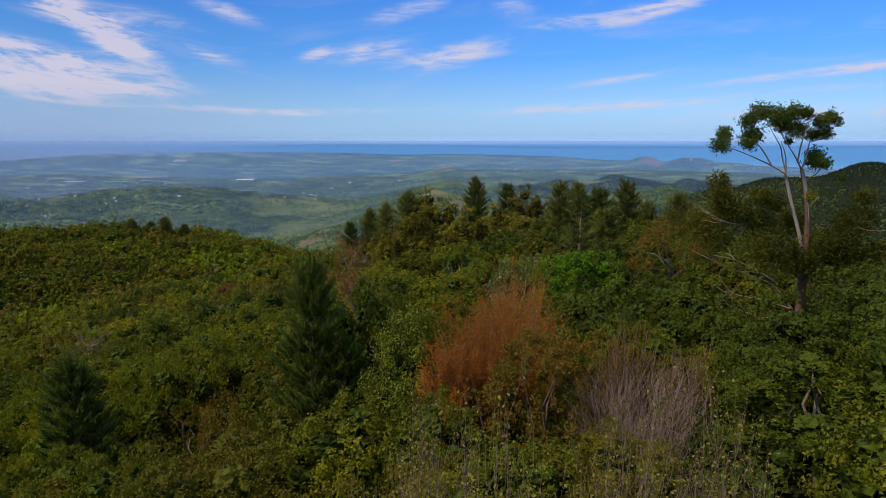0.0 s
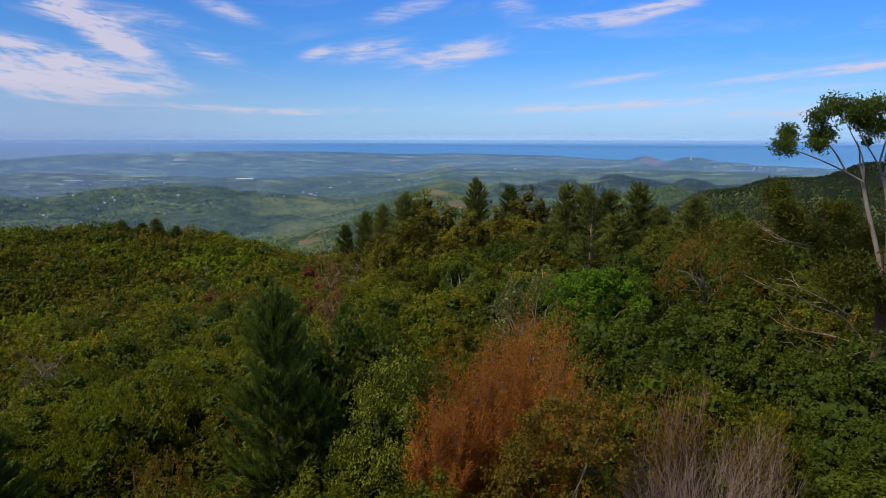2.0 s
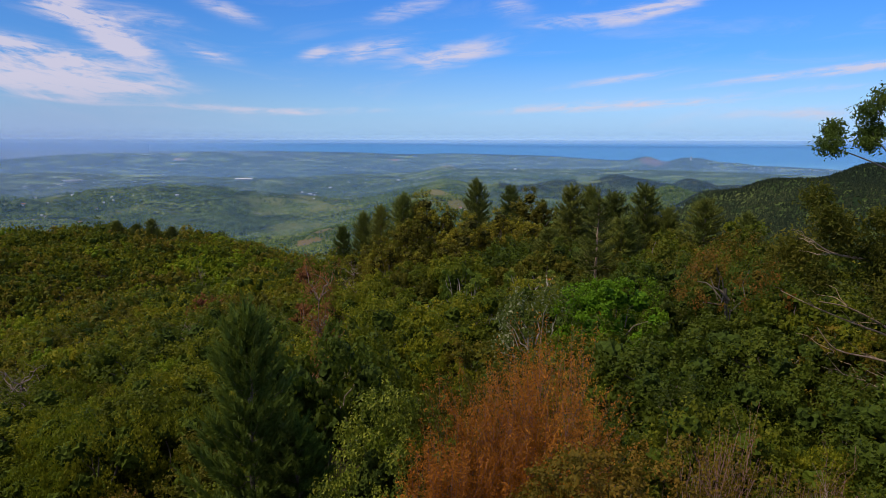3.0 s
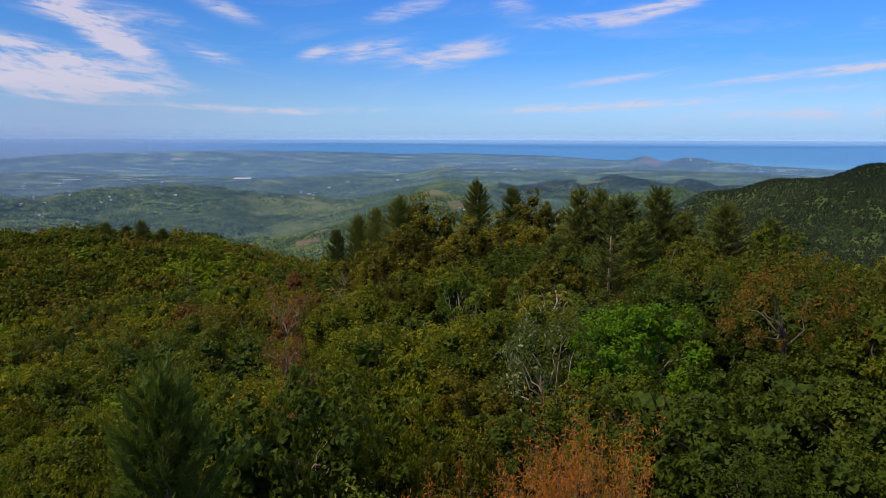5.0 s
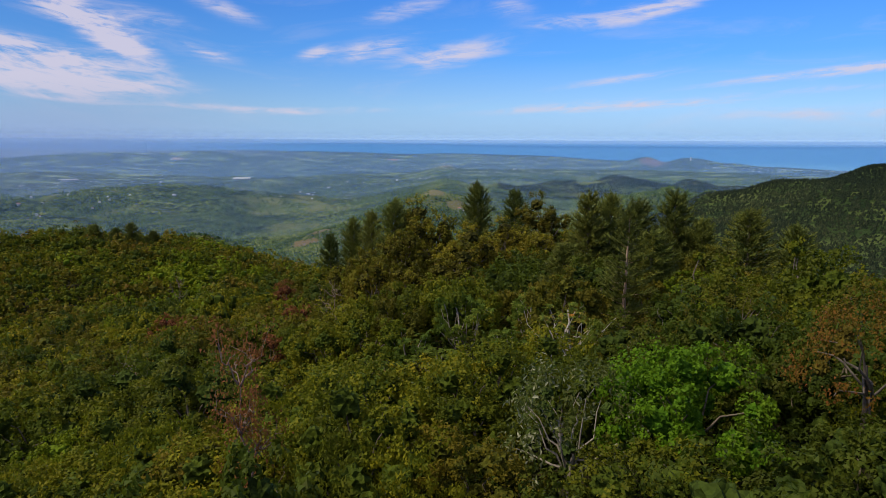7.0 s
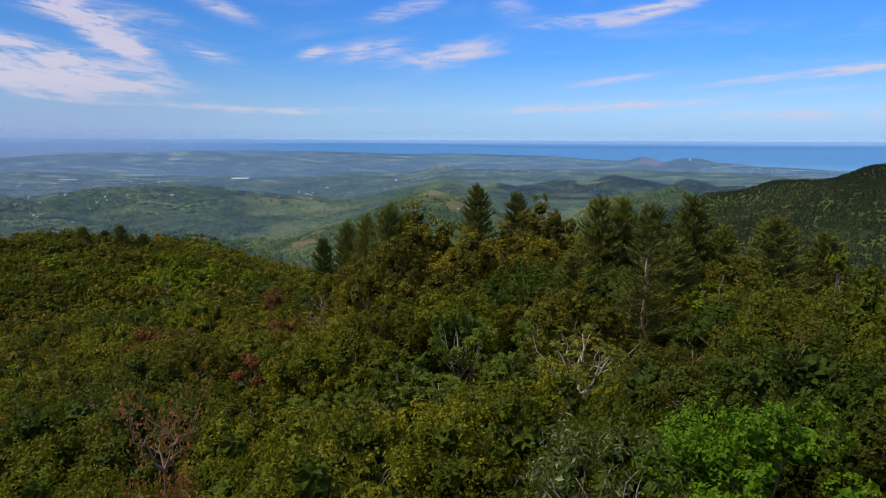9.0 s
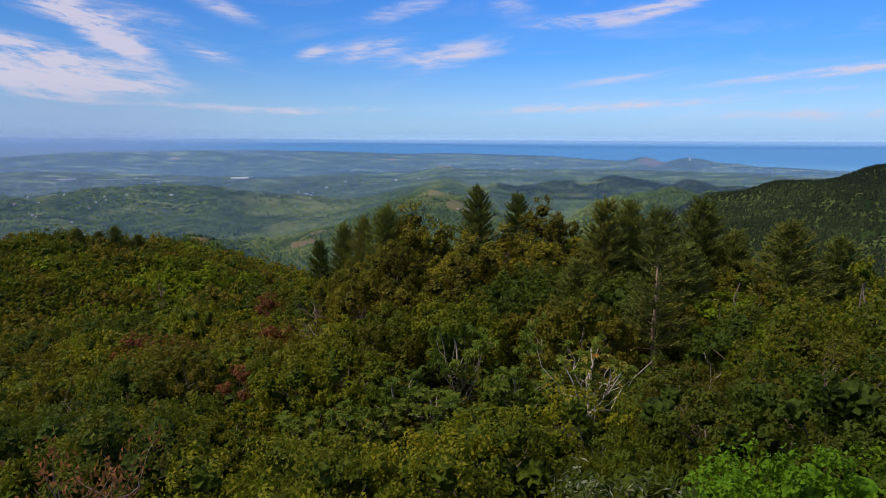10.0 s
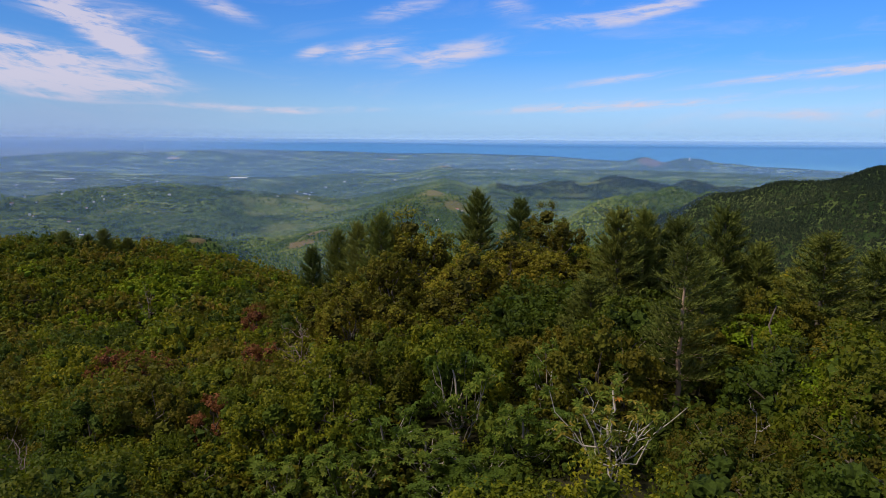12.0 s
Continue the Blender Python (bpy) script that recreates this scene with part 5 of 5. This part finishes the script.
def clump_stuff(spots, g, R, Hh, big, small, nl, leaf, spread_=(0.65, 1.3)):
    """Crowns past counting, as one mesh of leaves and one of the masses that carry them."""
    kinds = []
    for k in range(6):
        lc, ld, bc, inner = lobed(g, R, Hh * 0.5, Hh * 0.5, big, small, nl, fine=False, low=-0.25, mass=0.5)
        kinds.append((*leaves(lc, ld, leaf, leaf * 0.75, g, simple=True), *inner))
    outer, inner = [], []
    xs = np.array(spots)
    zs = land_height(xs[:, 0], xs[:, 1])
    for (x, y), z in zip(spots, zs):
        lv, lf_, bv, bf = kinds[g.randint(0, 6)]
        a, s_ = g.uniform(0, 6.28), g.uniform(*spread_)
        turn_ = np.array([[math.cos(a), math.sin(a), 0], [-math.sin(a), math.cos(a), 0], [0, 0, g.uniform(0.85, 1.25)]]) * s_
        outer.append((lv @ turn_ + np.array([x, y, z]), lf_))
        inner.append((bv @ turn_ + np.array([x, y, z]), bf))
    return join(outer), join(inner)


def woodland(name, spots, g, R, Hh, big, small, nl, leaf, mt, label):
    """One stretch of wood: outer leaves, and the leafy masses that carry them."""
    (vv, ff), (bv, bf) = clump_stuff(spots, g, R, Hh, big, small, nl, leaf)
    ob_ = tagged(mesh_object(name, vv, ff, mt), label, name, kind="stuff")
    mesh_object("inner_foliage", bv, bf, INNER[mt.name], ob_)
    return ob_


third = scatter(9000, lambda x, y: 3.2, fan(61, 112, 0.76, 3), g, [(x, y, r + 1.3) for x, y, r in taken] + CLEAR + [(x, y, 2.2) for x, y in first + second])
fourth = scatter(20000, lambda x, y: 2.7, fan(112, 240, 0.76, 0), g, taken + [(x, y, 2.2) for x, y in third])
gw = G(9)
for spots_, R_, big_, small_, nl_, lf_ in ((third, 2.9, 11, 9, 14, 0.27), (fourth, 3.0, 8, 6, 9, 0.48)):
    mix_ = gw.choice(4, len(spots_), p=(0.45, 0.3, 0.17, 0.08))
    # dark leaf colour paints the tall trees' shade on the crowns below them
    grove_shade = [-9 < x < 22 and 62 < y < 86 for x, y in spots_]
    mix_ = np.where(np.array(grove_shade) & (gw.uniform(0, 1, len(spots_)) < 0.75), 2, mix_)
    sunny = [-66 < x < -22 and 135 < y < 175 for x, y in spots_]        # brighter leaf colour paints a patch of sun along the knoll's shoulder
    mix_ = np.where(np.array(sunny) & (gw.uniform(0, 1, len(spots_)) < 0.6), 3, mix_)
    for k, (mt, lab) in enumerate(((GREEN, "dense mid-green woodland canopy on the slope"), (OLIVE, "dense olive-green woodland canopy on the slope"), (DEEP, "dense dark green woodland canopy on the slope"), (LIME, "bright green woodland crowns, scattered and for a sunlit patch"))):
        woodland("woodland", [p for p, q in zip(spots_, mix_) if q == k], gw, R_, 3.6 if R_ < 3 else 4.2, big_, small_, nl_, lf_, mt, lab)
# undergrowth closes the ground between the trees
fern_spots = scatter(5000, lambda x, y: 1.55, fan(3, 45, 0.76, 5), G(14), [])
# dark leaf colour here also paints shade into the gaps between crowns
woodland("undergrowth", fern_spots, G(25), 1.3, 1.7, 6, 6, 13, 0.13, DEEP, "low green undergrowth below the near shrubs")
low_spots = scatter(14000, lambda x, y: 1.3 if 47 < y < 60 else 2.1, fan(44, 80, 0.76, 5), G(15), [])
low_spots = [(x, y) for x, y in low_spots if not (-10 < x < 13 and 46 < y < 58)]
for k, (mt, lab) in enumerate(((DEEP, "low green undergrowth between the trees"), (OLIVE, "low olive undergrowth between the trees"))):
    woodland("undergrowth", low_spots[k::2], G(16 + k), 1.4, 1.8, 5, 5, 8, 0.24, mt, lab)

thick_spots = scatter(6000, lambda x, y: 0.95, lambda q: (q.uniform(-14, 14), q.uniform(45.5, 61)), G(18), [])
thick_spots = [(x, y) for x, y in thick_spots if math.hypot(x - 7.4, y - 53.2) > 3.2]
woodland("undergrowth", thick_spots, G(26), 1.1, 0.9, 5, 5, 8, 0.16, DEEP, "thick green undergrowth below candelabra trees")

# far woods: lumpy crowns over the valley sides
def far_woods(g, zones):
    """Crowns as small uneven domes: a ring at the skirt, one at the shoulder, a top."""
    th = np.linspace(0, 2 * math.pi, 5, endpoint=False)
    dome = np.concatenate([np.stack([np.cos(th), np.sin(th), th * 0 - 0.2], -1), np.stack([np.cos(th + 0.6) * 0.8, np.sin(th + 0.6) * 0.8, th * 0 + 0.65], -1), [[0, 0, 1.05]]])
    df = []
    for k in range(5):
        j = (k + 1) % 5
        df += [(k, j, 5 + k), (j, 5 + j, 5 + k), (5 + k, 5 + j, 10)]
    cone = np.concatenate([dome[:5] * np.array([1, 1, 0.5]), [[0, 0, 0.75]]])
    cf = [(k, (k + 1) % 5, 5) for k in range(5)]
    pieces = []
    shapes = {"dome": (dome, df), "low": (cone, cf), "cone": (cone * np.array([1, 1, 1.5]), cf), "spire": (cone * np.array([1, 1, 2.4]), cf)}
    for r0, r1, a0, a1, n_, size, kind_ in zones:
        shape, faces = shapes[kind_]
        rr, aa = np.sqrt(g.uniform(r0 ** 2, r1 ** 2, n_)), np.radians(g.uniform(a0, a1, n_))
        x, y = rr * np.sin(aa), rr * np.cos(aa)
        keep = rough(x, y, 190, 8) < np.where(rr < 800, 1.1, 0.6)
        for az_, d_, rad_, c_ in BARE:
            keep &= np.hypot(x - d_ * math.sin(radians(az_)), y - d_ * math.cos(radians(az_))) > rad_ * g.uniform(0.5, 1.3, n_)
        x, y = x[keep], y[keep]
        z = land_height(x, y)
        k_ = len(x)
        sz_ = size * g.uniform(0.55, 1.35, (k_, 1, 1))
        sh = np.array(shape)
        a = g.uniform(0, 6.28, k_)
        vv = np.stack([sh[None, :, 0] * np.cos(a)[:, None] - sh[None, :, 1] * np.sin(a)[:, None], sh[None, :, 0] * np.sin(a)[:, None] + sh[None, :, 1] * np.cos(a)[:, None], np.repeat(sh[None, :, 2], k_, 0)], -1)
        vv = vv * (1 + g.uniform(-0.25, 0.25, (k_, len(sh), 1))) * sz_ + np.stack([x, y, z], -1)[:, None]
        pieces.append((vv.reshape(-1, 3), (np.array(faces)[None] + (np.arange(k_) * len(sh))[:, None, None]).reshape(-1, 3)))
    return join(pieces)


vv, ff = far_woods(G(11), ((235, 420, -38, 41, 9000, 1.5, "dome"), (420, 850, -38, 15, 30000, 1.6, "cone"), (780, 1150, 12, 26, 6000, 1.5, "cone"), (850, 1380, -38, 24, 34000, 2.1, "cone"), (1400, 2300, -38, 5, 22000, 3.0, "cone"), (1660, 2300, 5, 32, 11000, 3.0, "cone")))
tagged(mesh_object("far_woods", vv, ff, WOODS), "hazy green tree canopy over distant valley slopes", "woodland", kind="stuff")
vv, ff = far_woods(G(12), ((430, 880, 16, 43, 34000, 1.15, "cone"), (430, 880, 23, 43, 12000, 1.0, "spire"), (1360, 1650, 5, 27, 18000, 1.9, "cone")))
tagged(mesh_object("far_pinewood", vv, ff, PINEWOOD), "dark pine forest on the farther ridge", "woodland", kind="stuff")

# bearings: across degrees, degrees below the eye, width in metres at a kilometre
HOUSES = (
    (-33.9, 7.49, 8.8), (-33.0, 7.14, 4.4), (-29.5, 6.37, 6.2), (-28.7, 7.43, 8.0), (-28.8, 7.2, 4.4), (-28.9, 6.93, 4.4), (-27.6, 7.1, 3.5), (-28.3, 5.37, 4.4), (-27.8, 4.94, 4.4), (-27.2, 4.52, 4.4), (-27.1, 4.75, 3.5), (-32.0, 5.66, 4.4), (-31.8, 5.8, 3.5), (-32.6, 6.01, 3.5), (-33.1, 4.89, 7.1), (-29.9, 4.29, 4.4), (-25.6, 4.48, 5.3), (-22.4, 4.57, 7.1), (-23.4, 3.49, 4.4), (-0.1, 6.92, 6.2), (1.6, 6.0, 7.1), (2.0, 6.15, 5.3), (-8.3, 3.71, 5.3), (-9.9, 4.2, 7.1), (-11.1, 4.58, 3.5), (-12.3, 4.47, 3.5), (-13.9, 4.84, 3.5), (-6.7, 4.11, 3.5), (-3.9, 3.52, 4.4), (-1.9, 3.41, 4.4), (-0.4, 3.25, 3.5), (-12.6, 5.79, 3.5), (-11.3, 5.07, 3.5), (-9.4, 5.34, 3.5), (6.4, 2.55, 5.3), (-32.3, 4.37, 4.4), (-31.6, 4.83, 5.3),
)


def on_land(az, down, start=330):
    """Where the line of sight at a bearing meets the land."""
    rr = np.linspace(start, 3600, 3000)
    x, y = rr * math.sin(radians(az)), rr * math.cos(radians(az))
    below = land_height(x, y) - (EYE - rr * math.tan(radians(down)))
    k = int(np.argmax(below > 0)) if (below > 0).any() else 2500
    return float(x[k]), float(y[k]), float(land_height(x[k], y[k])), float(rr[k])


def box(x0, x1, y0, y1, z0, z1):
    vv = np.array([(x, y, z) for z in (z0, z1) for y in (y0, y1) for x in (x0, x1)], float)
    return vv, np.array([(0, 1, 3, 2), (4, 6, 7, 5), (0, 4, 5, 1), (2, 3, 7, 6), (0, 2, 6, 4), (1, 5, 7, 3)])


def gable(wd, dp, z0, rise, eave):
    x, y = wd / 2 + eave, dp / 2 + eave
    vv = np.array([(-x, -y, z0), (x, -y, z0), (x, y, z0), (-x, y, z0), (-x, 0, z0 + rise), (x, 0, z0 + rise)], float)
    return vv, np.array([(0, 1, 5, 4), (2, 3, 4, 5), (0, 4, 3, 3), (1, 2, 5, 5), (0, 3, 2, 1)][:2] + [(0, 3, 2, 1)])


def house(wd, dp, hh, wall_mat, roof_mat, name="house"):
    root = new(name)
    vv, ff = box(-wd / 2, wd / 2, -dp / 2, dp / 2, -2, hh)
    mesh_object("wall", vv, ff, wall_mat, root)
    vv, ff = gable(wd, dp, hh, dp * (0.28 if name == "house" else 0.05), wd * 0.05)
    mesh_object("roof", vv, ff, roof_mat, root)
    for k in range(3 if name == "house" else 0):
        x = (k - 1) * wd * 0.3
        vv, ff = box(x - wd * 0.06, x + wd * 0.06, -dp / 2 - 0.05, -dp / 2 + 0.05, hh * (0.02 if k == 1 else 0.35), hh * 0.75)
        mesh_object("door" if k == 1 else "window", vv, ff, DARK_GLASS, root)
    return root


gh = G(31)
for az_, down_, wd_ in HOUSES:
    x, y, z, r_ = on_land(az_, down_)
    wd = 0.6 * wd_ * r_ / 1000
    red_ = gh.uniform() < 0.25
    ob = house(wd, wd * gh.uniform(0.6, 0.9), wd * gh.uniform(0.3, 0.42), WHITE_WALL, RED_TIN if red_ else TIN)
    ob.matrix_basis = pose(x, y, z, 0, 0, -az_ + gh.uniform(-30, 30))
    tagged(ob, "small white-walled house with a red roof" if red_ else "small white-walled house with a pale tin roof", "house", "houses in the valley")
x, y, z, r_ = on_land(-17.1, 3.35)
ob = house(0.022 * r_, 0.02 * r_, 0.0018 * r_, WHITE_WALL, WHITE_WALL, "warehouse")
ob.matrix_basis = pose(x, y, z, 0, 0, 10)
tagged(ob, "long low white warehouse on the plain", "warehouse")
x, y, z, r_ = on_land(-29.8, 3.21)
ob = house(0.02 * r_, 0.012 * r_, 0.0018 * r_, WHITE_WALL, TIN, "warehouse")
ob.matrix_basis = pose(x, y, z, 0, 0, 25)
tagged(ob, "long pale greenhouse roof among fields", "warehouse")
for az_, down_, wd, hh in ((21.0, 1.56, 6, 11), (27.7, 1.7, 5, 12)):
    x, y, z, r_ = on_land(az_, down_)
    root = new("tower")
    tb, tf = tube(np.array([(0, 0, -3), (0, 0, hh * 0.5), (0, 0, hh)]), (wd * 0.55, wd * 0.5, wd * 0.45), 10)
    mesh_object("shaft", tb, tf, WHITE_WALL, root)
    tb, tf = tube(np.array([(0, 0, hh), (0, 0, hh + 0.5), (0, 0, hh * 1.3)]), (wd * 0.6, wd * 0.55, 0.1), 10)
    mesh_object("cap", tb, tf, WHITE_WALL, root)
    root.location = (x, y, z)
    tagged(root, "white tower on a distant coastal hill", "tower")


def town(g):
    """Pale roofs past counting on the coastal plain."""
    pieces = []
    for az0, az1, r0, r1, n_ in ((-14, -8, 3250, 3450, 70), (-9, 2, 2700, 3050, 150), (2, 9, 3100, 3350, 60), (7, 15, 3150, 3330, 70), (22, 28, 2850, 3000, 80), (-25, -12, 2700, 3300, 60), (-34, -20, 2300, 2800, 60), (0, 18, 2300, 3000, 120), (26, 34, 2950, 3040, 50), (-12, 4, 1800, 2400, 60)):
        for _ in range(int(n_ * 1.0)):
            a, r_ = radians(g.uniform(az0, az1)), g.uniform(r0, r1)
            x, y = r_ * math.sin(a), r_ * math.cos(a)
            z = float(land_height(x, y))
            wx, wy, hz = g.uniform(0.8, 2.6) * (2.2 if g.uniform() < 0.08 else 1), g.uniform(1.0, 3), g.uniform(0.6, 1.5)
            pieces.append(box(x - wx, x + wx, y - wy, y + wy, z - 4, z + hz))
    return join(pieces)


vv, ff = town(G(33))
tagged(mesh_object("far_town", vv, ff, WHITE_WALL), "scattered pale buildings of a distant coastal town", "town", kind="stuff")
